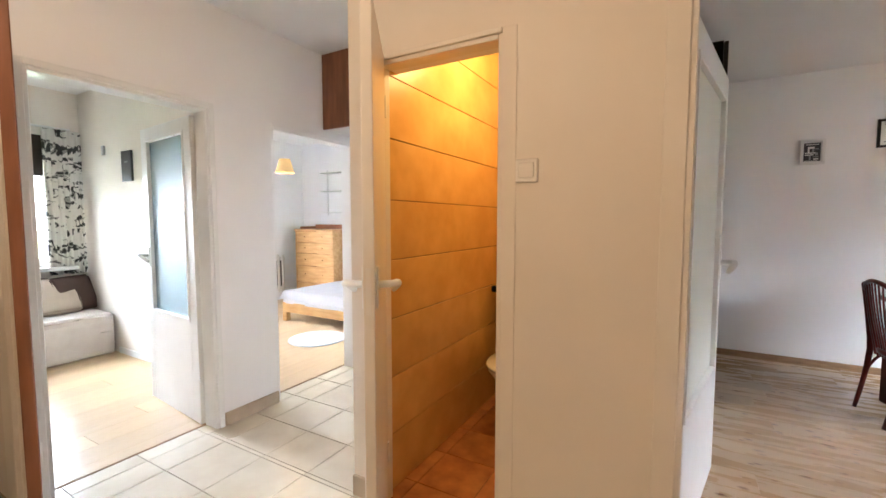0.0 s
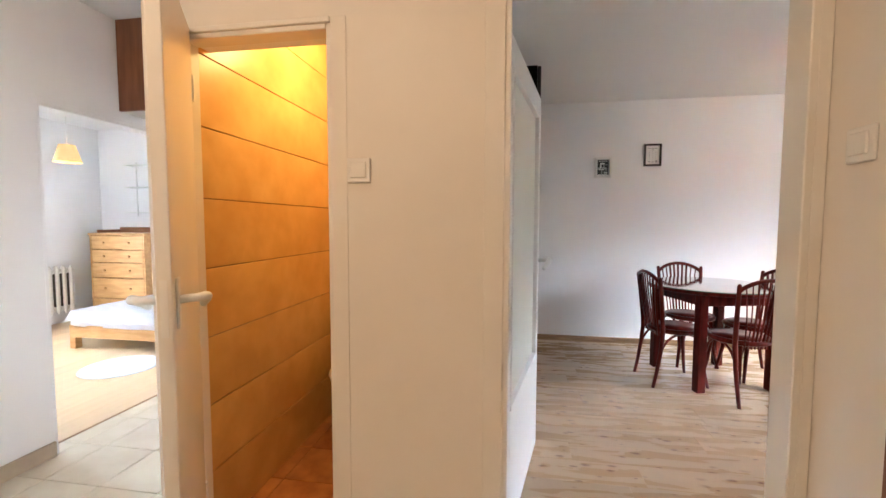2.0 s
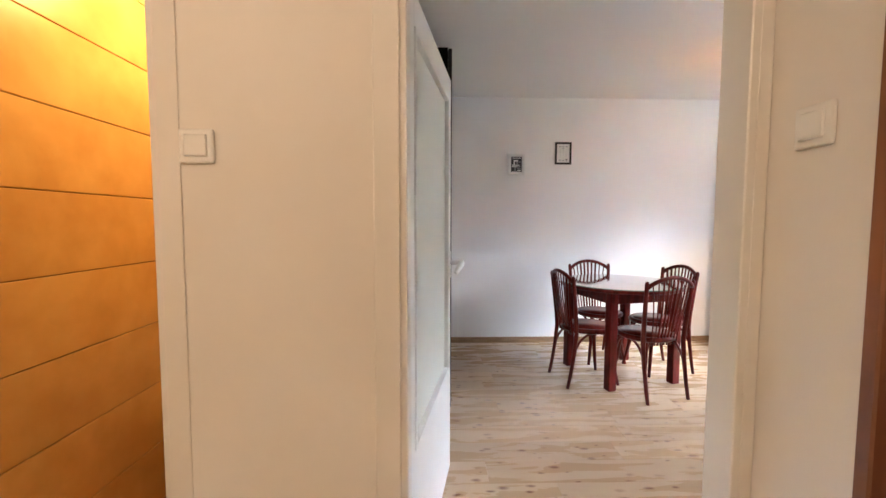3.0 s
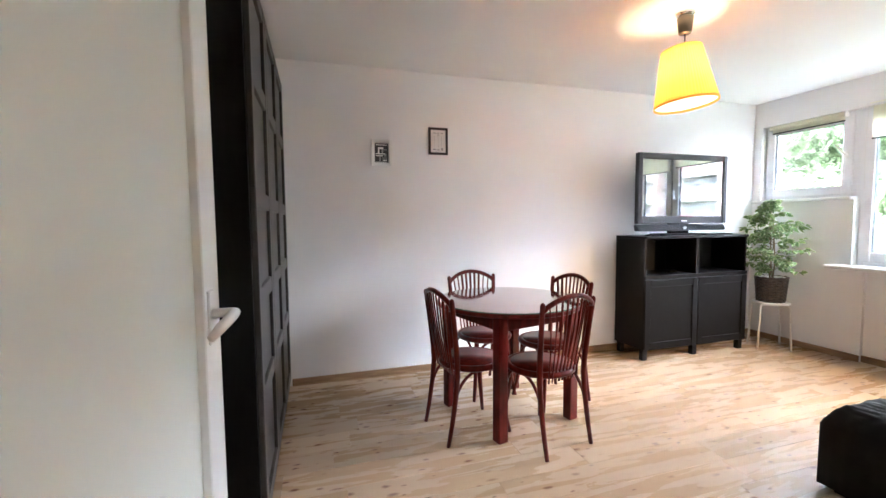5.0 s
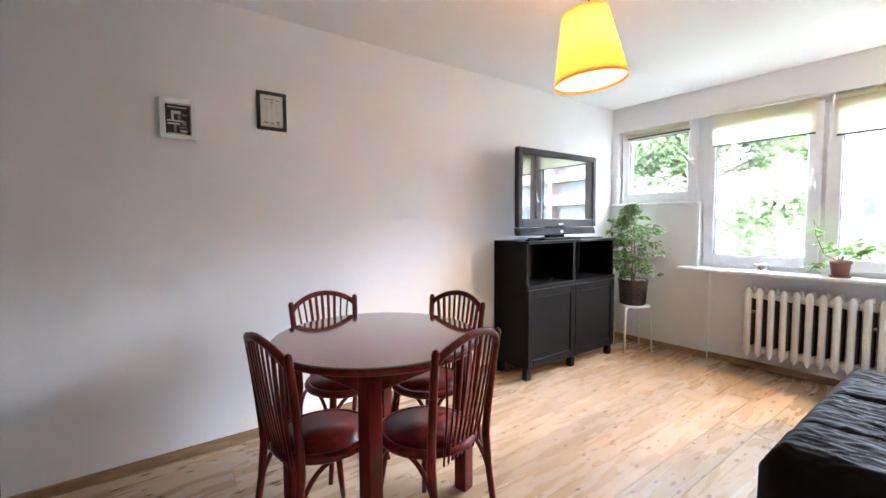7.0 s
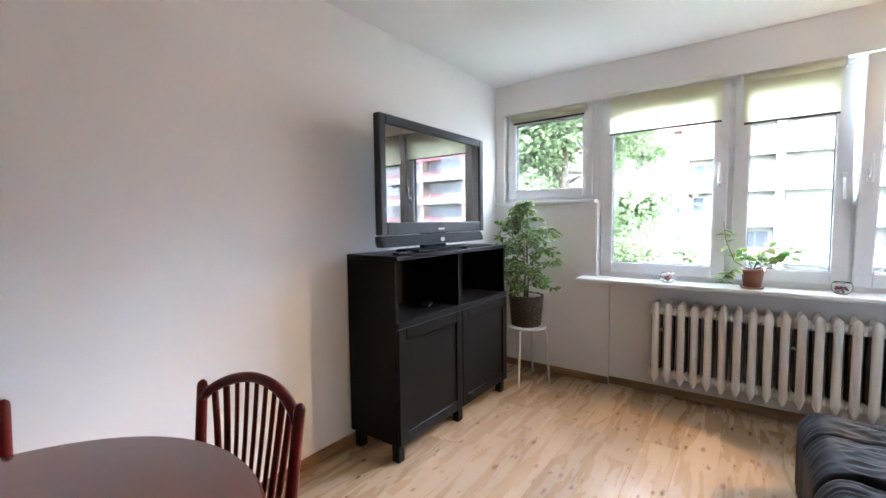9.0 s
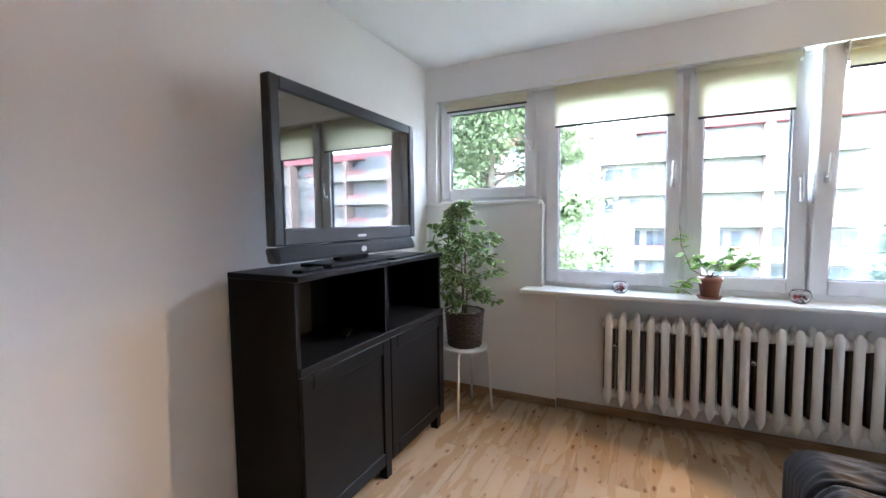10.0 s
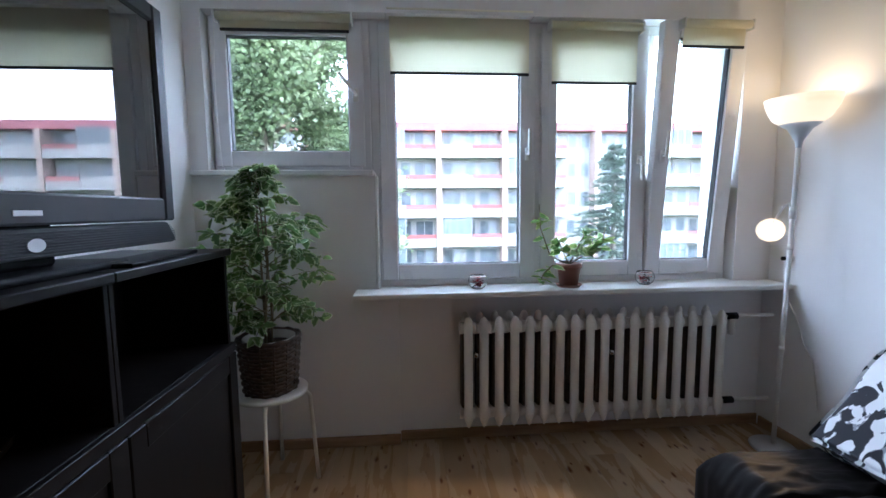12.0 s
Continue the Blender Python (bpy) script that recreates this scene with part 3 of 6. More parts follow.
# door frames
def casing(name, axis, c, u0, u1, top, depth0, depth1, w=0.055, proud=0.012, material=None, label="cream painted door frame", left=True, right=True):
    """A lining through the wall and a flat frame on the face c of it, round the opening u0..u1."""
    root = thing(name, (0, 0, 0), label, "door frame", kind="structure")
    t = 0.022

    def b(ua, ub, ca, cb, za, zb):
        return box(ua, ub, ca, cb, za, zb, 0.003) if axis == "x" else box(ca, cb, ua, ub, za, zb, 0.003)
    mt = material or M_TRIM
    lo, hi = min(depth0, depth1), max(depth0, depth1)
    part("lining", b(u0, u0 + t, lo, hi, 0, top), mt, root)
    part("lining", b(u1 - t, u1, lo, hi, 0, top), mt, root)
    part("lining_head", b(u0 + t, u1 - t, lo, hi, top - t, top), mt, root)
    f0, f1 = (c - proud, c - 0.0005) if c <= lo + 0.02 else (c + 0.0005, c + proud)
    if left:
        part("frame_side", b(u0 - w, u0 + 0.004, f0, f1, 0, top + w), mt, root)
    if right:
        part("frame_side", b(u1 - 0.004, u1 + w, f0, f1, 0, top + w), mt, root)
    part("frame_head", b(u0 + 0.004, u1 - 0.004, f0, f1, top - 0.004, top + w), mt, root)
    return root


dft = thing("door_frame_toilet", (0, 0, 0), "cream painted door frame", "door frame", kind="structure")
part("lining", box(-1.612, -1.59, 1.20, 1.275, 0, 1.99, 0.003), M_TRIM, dft)
part("lining", box(-1.045, -1.023, 1.2035, 1.275, 0, 1.99, 0.003), M_HALL, dft)
part("lining_head", box(-1.59, -1.045, 1.20, 1.275, 1.968, 1.99, 0.003), M_TRIM, dft)
part("frame_side", box(-1.66, -1.608, 1.192, 1.2035, 0, 2.006, 0.003), M_TRIM, dft)
part("frame_side", box(-1.027, -0.972, 1.2005, 1.2037, 0, 2.006, 0.0015), M_HALL, dft)
part("frame_head", box(-1.608, -1.027, 1.190, 1.2035, 1.986, 2.006, 0.003), M_TRIM, dft)
dfl = thing("door_frame_living", (0, 0, 0), "cream painted door frame", "door frame", kind="structure")
part("lining", box(-0.44, -0.418, 1.20, YS + 0.002, 0, 2.03, 0.003), M_TRIM, dfl)
part("lining", box(0.347, 0.37, 1.078, 1.178, 0, 2.03, 0.003), M_TRIM, dfl)
part("lining_head", box(-0.418, 0.347, 1.085, 1.21, 2.008, 2.03, 0.003), M_TRIM, dfl)
part("frame_side", box(-0.502, -0.436, 1.192, 1.2035, 0, 2.09, 0.003), M_TRIM, dfl)
part("frame_side", box(0.366, 0.3995, 1.078, 1.0895, 0, 2.09, 0.003), M_TRIM, dfl)
part("frame_head", box(-0.436, 0.366, 1.080, 1.0895, 2.026, 2.09, 0.003), M_TRIM, dfl)
casing("door_frame_study", "y", -2.93, 0.44, 1.262, 1.985, -3.05, -2.928, 0.028, material=M_WHITE, label="white painted door frame")
casing("door_frame_bedroom", "y", -2.93, 1.70, 2.53, 1.96, -3.05, -2.932, 0.02, 0.004, material=M_WALL, label="plain white lined opening", left=False)
casing("door_frame_closet", "y", -2.93, -0.5, 0.36, 1.97, -3.05, -2.928, 0.04)


# ---- doors ----
def lever(parent, x, y0, out, z, flip=1, material=None):
    """A lever handle on the face at y0 that stands off towards out, its grip pointing along -x times flip."""
    plate = part("handle_plate", box(x - 0.018, x + 0.018, min(y0, y0 + out * 0.008), max(y0, y0 + out * 0.008), z - 0.08, z + 0.06, 0.003), material or M_WHITE, parent)
    bend = [(x, y0 + out * 0.008, z), (x, y0 + out * 0.052, z + 0.002), (x - flip * 0.012, y0 + out * 0.066, z + 0.003), (x - flip * 0.04, y0 + out * 0.068, z - 0.002), (x - flip * 0.085, y0 + out * 0.062, z - 0.016),
            (x - flip * 0.118, y0 + out * 0.050, z - 0.036)]
    part("handle", tube(bend, [0.012, 0.012, 0.0135, 0.014, 0.0135, 0.010], 12), material or M_WHITE, parent, "white lever handle", True)


def door_leaf(name, hinge, angle, width, height, label, material, glazed=None, pane_mat=None, side=1, handle_z=1.06, thick=0.038, flip=1, handle_mat=None):
    """A leaf that hangs at hinge and reaches along its own x; glazed: (z0, z1, stile) of a pane."""
    root = thing(name, pose(*hinge, 0, 0, angle), label, "door")
    t = thick / 2
    if glazed:
        g0, g1, s = glazed
        rows = [(0, s, -t, t, 0.008, height), (width - s, width, -t, t, 0.008, height), (s, width - s, -t, t, 0.008, g0), (s, width - s, -t, t, g1, height)]
        part("leaf", boxes(rows, 0.002), material, root)
        beads = boxes([(s - 0.001, s + 0.018, -t - 0.006, t + 0.006, g0, g1), (width - s - 0.018, width - s + 0.001, -t - 0.006, t + 0.006, g0, g1),
                       (s, width - s, -t - 0.006, t + 0.006, g0 - 0.001, g0 + 0.018), (s, width - s, -t - 0.006, t + 0.006, g1 - 0.018, g1 + 0.001)], 0.003)
        part("glazing_bead", beads, material, root)
        pane = part("pane", box(s + 0.01, width - s - 0.01, -0.003, 0.003, g0 + 0.01, g1 - 0.01), pane_mat, root, "frosted glass pane")
        pane.visible_shadow = False
    else:
        part("leaf", box(0, width, -t, t, 0.008, height, 0.003), material, root)
    if flip:
        lever(root, width - 0.06, t, 1, handle_z, flip, handle_mat)
        lever(root, width - 0.06, -t, -1, handle_z, flip, handle_mat)
    if flip:
        part("lock_plate", box(width, width + 0.002, -0.009, 0.009, handle_z - 0.09, handle_z + 0.06, 0.0005), M_PLASTIC, root, "steel lock plate")
    for z in (0.22, height - 0.25):
        part("hinge", cyl(0.008, 0.008, z, z + 0.09, -0.006, t, 10), M_WHITE, root)
    return root


door_leaf("door_living", (-0.445, 1.385, 0), 79.6, 0.925, 2.01, "open white door with a tall frosted glass pane", M_WHITE, (0.56, 1.90, 0.085), M_FROST, handle_z=1.10)
door_leaf("door_toilet", (-1.575, 1.185, 0), -56.6, 0.51, 2.0, "open narrow cream toilet door", M_TRIM, handle_z=1.10)
door_leaf("door_study", (-3.06, 1.238, 0), 174.0, 0.76, 1.95, "open white door with a pebbled glass pane", M_WHITE, (0.66, 1.87, 0.09), M_PEBBLE, handle_z=1.06)
door_leaf("door_closet", (-2.92, 0.40, 0), -15.3, 0.76, 2.0, "brown wooden door standing open into the hall", M_BROWN, handle_z=1.05, thick=0.034, flip=0)
ent = thing("door_entrance", (0.43, -0.08, 0), "closed brown veneered entrance door in a brown frame", "door")
part("leaf", box(0.0, 0.045, 0.03, 0.89, 0.005, 2.02, 0.004), M_BROWN, ent)
part("frame", boxes([(-0.045, 0.10, -0.03, 0.028, 0, 2.06), (-0.045, 0.10, 0.892, 0.922, 0, 2.06), (-0.045, 0.10, 0.028, 0.892, 2.022, 2.08)], 0.004), M_BROWN, ent)
part("handle", tube([(0.0, 0.10, 1.05), (-0.05, 0.10, 1.05), (-0.055, 0.13, 1.05), (-0.052, 0.21, 1.045)], 0.01, 10), M_CHROME, ent, "", True)
for nm, r in (("threshold_study", (-3.064, -3.052, 0.44, 1.262, -0.01, 0.004)), ("threshold_bedroom", (-3.064, -3.052, 1.70, 2.53, -0.01, 0.004)),
              ("threshold_living", (-0.418, 0.347, 1.175, 1.205, -0.003, 0.005))):
    setting(nm, box(*r, bevel=0.003), M_SKIRT if "living" not in nm else M_TRIM, "flat threshold strip", "threshold")


def switch(at, angle, label):
    root = thing("light_switch", pose(*at, 0, 0, angle), label, "light switch")
    part("plate", box(-0.042, 0.042, -0.010, 0, -0.042, 0.042, 0.005, seg=2), M_PLASTIC, root)
    part("rocker", box(-0.028, 0.028, -0.016, -0.009, -0.026, 0.028, 0.003), M_PLASTIC, root)
    return root


switch((-0.93, 1.204, 1.488), 0, "square cream light switch on the wall")
switch((0.40, 0.965, 1.495), -90, "square cream light switch on the wall")


# ---- windows ----
def sash(parent, y0, y1, z0, z1, w, x=0.0, name="sash"):
    """A casement of four rails with seal and glass, its face at x (towards the room) and its pane 4 cm behind."""
    s = part(name, boxes([(x, x + 0.06, y0, y0 + w, z0, z1), (x, x + 0.06, y1 - w, y1, z0, z1), (x, x + 0.06, y0 + w, y1 - w, z0, z0 + w), (x, x + 0.06, y0 + w, y1 - w, z1 - w, z1)], 0.005), M_PVC, parent)
    q = w - 0.004
    part("seal", boxes([(x + 0.012, x + 0.05, y0 + q, y0 + w + 0.004, z0 + q, z1 - q), (x + 0.012, x + 0.05, y1 - w - 0.004, y1 - q, z0 + q, z1 - q),
                        (x + 0.012, x + 0.05, y0 + w, y1 - w, z0 + q, z0 + w + 0.004), (x + 0.012, x + 0.05, y0 + w, y1 - w, z1 - w - 0.004, z1 - q)]), M_SEAL, s)
    pane = part("pane", box(x + 0.036, x + 0.042, y0 + w - 0.006, y1 - w + 0.006, z0 + w - 0.006, z1 - w + 0.006), M_PANE, s, "window glass tinted to dim the view outside")
    # No shadow: daylight enters untinted while the view through the pane is dimmed.
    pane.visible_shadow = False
    return s


def win_handle(parent, y, z, tilt, x):
    b = box(x - 0.012, x, y - 0.014, y + 0.014, z - 0.035, z + 0.035, 0.004)
    e = Vector((0, math.sin(radians(tilt)), math.cos(radians(tilt)))) * 0.13
    tube([(x - 0.012, y, z), (x - 0.04, y, z), (x - 0.045, y + e.y * 0.25, z + e.z * 0.25), (x - 0.045, y + e.y, z + e.z)], [0.009, 0.009, 0.010, 0.008], 8, b)
    part("handle", b, M_WHITE, parent, "white window handle", True)


def blind(parent, y0, y1, ztop, zbot, x):
    b = part("blind_roller", tube([(x - 0.035, y0 - 0.01, ztop - 0.018), (x - 0.035, y1 + 0.01, ztop - 0.018)], 0.021, 14), M_BLIND, parent, "rolled cream blind", True)
    part("blind_cloth", box(x - 0.017, x - 0.015, y0, y1, zbot, ztop - 0.02), M_BLIND, b, "cream blind cloth")
    part("blind_rail", box(x - 0.021, x - 0.011, y0, y1, zbot - 0.014, zbot, 0.002), M_TVBODY, b, "dark bottom rail")
    part("blind_bracket", boxes([(x - 0.055, x, y0 - 0.022, y0 - 0.012, ztop - 0.045, ztop + 0.006), (x - 0.055, x, y1 + 0.012, y1 + 0.022, ztop - 0.045, ztop + 0.006)], 0.002), M_WHITE, b)
    loop = [(x - 0.045, y1 + 0.016 + 0.012 * math.sin(math.pi * k / 12), ztop - 0.03 - 0.75 * (k / 12)) for k in range(13)]
    part("blind_cord", tube(loop, 0.0016, 5), M_WHITE, b)


XF = 4.832
w1 = thing("window_1", (0, 0, 0), "small white plastic window above the fig tree", "window", kind="structure")
part("window_frame", boxes([(XF + 0.01, XF + 0.08, 3.66, 3.71, 1.53, 2.33), (XF + 0.01, XF + 0.08, 4.44, 4.49, 1.53, 2.33), (XF + 0.01, XF + 0.08, 3.71, 4.44, 1.53, 1.58), (XF + 0.01, XF + 0.08, 3.71, 4.44, 2.28, 2.33)], 0.004), M_PVC, w1)
s1 = sash(w1, 3.695, 4.475, 1.555, 2.312, 0.082, XF - 0.01)
win_handle(s1, 3.735, 1.93, 38, XF - 0.01)
blind(s1, 3.76, 4.41, 2.325, 2.255, XF - 0.01)
part("window_sill", box(4.735, XF + 0.02, 3.645, YN, 1.50, 1.53, 0.006), M_WHITE, w1, "narrow white sill")
part("corner_strip", box(XE - 0.006, XF + 0.03, 3.628, 3.645, 0.885, 1.5, 0.003), M_WHITE, w1)

w2 = thing("window_2", (0, 0, 0), "wide white plastic window with three casements", "window", kind="structure")
part("window_frame", boxes([(XF + 0.01, XF + 0.08, 3.58, 3.66, 0.885, 2.33), (XF + 0.01, XF + 0.08, 1.59, 1.635, 0.885, 2.33), (XF + 0.01, XF + 0.08, 1.635, 3.58, 0.885, 0.945), (XF + 0.01, XF + 0.08, 1.635, 3.58, 2.275, 2.33),
                            (XF + 0.01, XF + 0.08, 2.70, 2.775, 0.945, 2.275), (XF + 0.01, XF + 0.08, 2.07, 2.135, 0.945, 2.275)], 0.004), M_PVC, w2)
sb = sash(w2, 2.755, 3.615, 0.925, 2.305, 0.088, XF - 0.012)
sc = sash(w2, 2.112, 2.722, 0.925, 2.305, 0.088, XF - 0.012)
win_handle(sb, 2.80, 1.62, 0, XF - 0.012)
win_handle(sc, 2.155, 1.60, 180, XF - 0.012)
blind(sb, 2.80, 3.55, 2.37, 2.05, XF - 0.012)
blind(sc, 2.19, 2.672, 2.315, 2.01, XF - 0.012)
sd = sash(w2, 1.62, 2.095, 0.0, 1.385, 0.088, 0.0, "tilted_sash")
sd.matrix_basis = pose(XF - 0.005, 0, 0.925, 0, -5.2, 0)
win_handle(sd, 2.05, 0.68, 0, 0.0)
blind(sd, 1.655, 2.0, 1.375, 1.255, 0.0)
tagged(sd, "casement tilted inwards at the top")
setting("window_sill_long", box(4.60, XF + 0.02, YS, 3.755, 0.86, 0.89, 0.008, seg=2), M_WHITE, "long white window sill", "window sill")

w3 = thing("window_3", (0, 0, 0), "white window of the small room with a dark blind", "window", kind="structure")
part("window_frame", boxes([(-5.99, -5.92, 0.62, 0.69, 0.85, 2.14), (-5.99, -5.92, 1.39, 1.46, 0.85, 2.14), (-5.99, -5.92, 0.69, 1.39, 0.85, 0.93), (-5.99, -5.92, 0.69, 1.39, 2.06, 2.14)], 0.004), M_PVC, w3)
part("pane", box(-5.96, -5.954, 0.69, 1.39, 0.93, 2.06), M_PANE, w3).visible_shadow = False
part("window_sill", box(-5.95, -5.76, 0.7, 1.58, 0.81, 0.85, 0.006), M_WHITE, w3)
part("blind_cloth", box(-5.905, -5.90, 0.66, 1.42, 1.74, 2.14), M_DBLIND, w3, "dark brown roller blind")
w4 = thing("window_4", (0, 0, 0), "white bedroom window", "window", kind="structure")
part("window_frame", boxes([(-6.31, -6.24, 2.45, 2.52, 1.05, 2.15), (-6.31, -6.24, 2.88, 2.95, 1.05, 2.15), (-6.31, -6.24, 2.52, 2.88, 1.05, 1.12), (-6.31, -6.24, 2.52, 2.88, 2.08, 2.15)], 0.004), M_PVC, w4)
part("pane", box(-6.28, -6.274, 2.52, 2.88, 1.12, 2.08), M_GLASS, w4).visible_shadow = False


# ---- living room: large things ----
# wardrobe
wr = thing("wardrobe", (-0.825, 2.85, 0), "tall black-brown wardrobe with framed panel doors", "wardrobe")
WD, WW, WH = 0.572, 1.715, 2.40
for nm, r in (("side_panel", (0, WD, 0, 0.02, 0, WH)), ("side_panel", (0, WD, WW - 0.02, WW, 0, WH)), ("top_panel", (0, WD, 0.02, WW - 0.02, WH - 0.02, WH)), ("bottom_panel", (0, WD, 0.02, WW - 0.02, 0.06, 0.08)), ("back_panel", (0, 0.01, 0.02, WW - 0.02, 0.08, WH - 0.02))):
    part(nm, box(*r, bevel=0.001), M_BLACK, wr)
part("plinth", box(WD - 0.06, WD - 0.03, 0.02, WW - 0.02, 0, 0.06), M_BLACK, wr)
dw = WW / 3
ZD = [0.07, 0.60, 1.02, 1.43, 1.93, WH - 0.005]
for k in range(3):
    y0, y1 = k * dw + 0.002, (k + 1) * dw - 0.002
    d = part("door", box(WD + 0.001, WD + 0.010, y0 + 0.01, y1 - 0.01, ZD[0] + 0.01, ZD[-1] - 0.01), M_DARKDOOR, wr, "grey-black framed wardrobe door")
    part("door_stile", box(WD + 0.002, WD + 0.026, y0, y0 + 0.075, ZD[0], ZD[-1], 0.003), M_DARKDOOR, d)
    part("door_stile", box(WD + 0.002, WD + 0.026, y1 - 0.075, y1, ZD[0], ZD[-1], 0.003), M_DARKDOOR, d)
    for j, z in enumerate(ZD):
        za, zb = (z, z + 0.075) if j == 0 else ((z - 0.075, z) if j == 5 else (z - 0.038, z + 0.038))
        part("door_rail", box(WD + 0.002, WD + 0.025, y0 + 0.0745, y1 - 0.0745, za, zb, 0.003), M_DARKDOOR, d)

# round table
TA = 13.2
tb = thing("dining_table", pose(1.25, 3.63, 0, 0, 0, TA), "round dark red mahogany dining table with polished top", "table")
part("tabletop", lathe([(0, 0.762), (0.46, 0.762), (0.485, 0.766), (0.492, 0.776), (0.490, 0.787), (0.482, 0.792), (0, 0.792)], 72), M_MAHOG, tb, "dark red mahogany tabletop", True)
part("glass_plate", lathe([(0, 0.793), (0.482, 0.793), (0.482, 0.799), (0, 0.799)], 72), M_MAHTOP, tb, "glossy glass over the mahogany")
part("glass_edge", lathe([(0.4822, 0.7935), (0.4835, 0.7945), (0.4835, 0.7978), (0.4822, 0.7988)], 72), M_TABLEGLASS, tb, "green edge of the glass plate", True)
part("apron", boxes([(-0.30, 0.30, -0.305, -0.283, 0.672, 0.762), (-0.30, 0.30, 0.283, 0.305, 0.672, 0.762), (-0.305, -0.283, -0.283, 0.283, 0.672, 0.762), (0.283, 0.305, -0.283, 0.283, 0.672, 0.762)], 0.002), M_MAHOG, tb)
for sx in (-1, 1):
    for sy in (-1, 1):
        part("leg", box(sx * 0.296 - 0.034, sx * 0.296 + 0.034, sy * 0.296 - 0.034, sy * 0.296 + 0.034, 0, 0.762, 0.006, seg=2), M_MAHOG, tb)


# bentwood chair: back at -y, faces +y
def back_y(z):
    return -0.185 - 0.13 * max(0, z - 0.44) ** 1.25 if z > 0.44 else -0.185 - 0.22 * (0.44 - z) ** 1.5


def chair():
    root = thing("dining_chair", (0, 0, 0), "dark red bentwood dining chair with slatted back", "chair", "chairs round the table")
    part("seat", lathe([(0, 0.452), (0.15, 0.450), (0.178, 0.456), (0.182, 0.463), (0, 0.463)], 40), M_MAHOG, root, "round polished wooden seat", True)
    part("seat_ring", tube([(0.192 * math.cos(a), 0.196 * math.sin(a), 0.445) for a in (2 * math.pi * k / 40 for k in range(40))], 0.020, 8, None, 1.0, True), M_MAHOG, root, "", True)
    for s in (-1, 1):
        post = [(s * (0.178 + 0.055 * max(0.0, z - 0.45)), back_y(z), z) for z in (0.0, 0.12, 0.28, 0.42, 0.50, 0.60, 0.70, 0.79, 0.868, 0.880, 0.887)]
        part("rear_post", tube(post, [0.0125, 0.014, 0.016, 0.0175, 0.0175, 0.017, 0.016, 0.0155, 0.0155, 0.0125, 0.004], 10), M_MAHOG, root, "", True)
        leg = [(s * (0.125 + 0.05 * max(0.0, 1 - z / 0.44) ** 1.6), 0.125 + 0.055 * max(0.0, 1 - z / 0.44) ** 1.6, z) for z in (0.0, 0.1, 0.22, 0.34, 0.445)]
        part("front_leg", tube(leg, [0.012, 0.014, 0.016, 0.018, 0.019], 10), M_MAHOG, root, "", True)
        hoop = arc(lambda u: (s * (0.176 - 0.01 * u), back_y(0.2) + 0.17 * (1 - math.cos(u * math.pi / 2)), 0.18 + 0.245 * math.sin(u * math.pi / 2)), 10)
        part("brace", tube(hoop, 0.010, 8), M_MAHOG, root, "curved side brace", True)
        hoop = arc(lambda u: (s * (0.150 + 0.018 * u), 0.150 - 0.12 * (1 - math.cos(u * math.pi / 2)), 0.18 + 0.245 * math.sin(u * math.pi / 2)), 10)
        part("brace", tube(hoop, 0.010, 8), M_MAHOG, root, "curved side brace", True)
    front = arc(lambda u: (0.148 * math.cos(math.pi * u), 0.145, 0.18 + 0.245 * max(0.0, math.sin(math.pi * u)) ** 0.7), 16)
    part("brace", tube(front, 0.010, 8), M_MAHOG, root, "", True)

    def rail(u):
        x = -0.199 + 0.398 * u
        z = 0.832 + 0.080 * max(0.0, 1 - (2 * u - 1) ** 2) ** 0.8
        return (x, back_y(z) - 0.030 * (1 - (2 * u - 1) ** 2), z)
    part("top_rail", tube(arc(rail, 20), 0.0155, 8), M_MAHOG, root, "arched bentwood top rail", True)
    for k in range(9):
        u = (k + 1) / 10
        tx, ty, tz = rail(u)
        bx = -0.135 + 0.27 * u
        rows = []
        for q in range(9):
            v = q / 8
            z = tz + (0.405 - tz) * v
            fan = (1 - v) ** 1.4
            rows.append((tx * fan + bx * (1 - fan), back_y(z) - 0.030 * (1 - (2 * u - 1) ** 2) * (1 - v) - 0.012 * math.sin(math.pi * v), z))
        part("slat", tube(rows, 0.0095, 6, None, 0.5), M_MAHOG, root, "", True)
    return root


ch = chair()
SPOTS = [(0.935, 3.515, -82.9), (1.30, 3.285, 13.7), (1.24, 4.03, 184.0), (1.62, 3.73, 100.0)]
ch.matrix_basis = pose(SPOTS[0][0], SPOTS[0][1], 0, 0, 0, SPOTS[0][2])
for x, y, a in SPOTS[1:]:
    copy_thing(ch, pose(x, y, 0, 0, 0, a))

# sideboard
SX0, SX1, SY0, SY1, SZ = 2.90, 4.165, 4.15, 4.555, 1.175
sbd = thing("sideboard", (SX0, SY0, 0), "black-brown sideboard with two open bays above two doors", "cabinet")
W, D = SX1 - SX0, SY1 - SY0
for nm, r in (("side_panel", (0, 0.022, 0.02, D, 0.10, SZ - 0.025)), ("side_panel", (W - 0.022, W, 0.02, D, 0.10, SZ - 0.025)), ("divider", (W / 2 - 0.017, W / 2 - 0.001, 0.02, D - 0.011, 0.10, SZ - 0.025)), ("divider", (W / 2 + 0.001, W / 2 + 0.017, 0.02, D - 0.011, 0.10, SZ - 0.025)),
              ("bottom_panel", (0.022, W / 2 - 0.017, 0.02, D - 0.011, 0.10, 0.125)), ("bottom_panel", (W / 2 + 0.017, W - 0.022, 0.02, D - 0.011, 0.10, 0.125))):
    part(nm, box(*r, bevel=0.0015), M_BLACK, sbd)
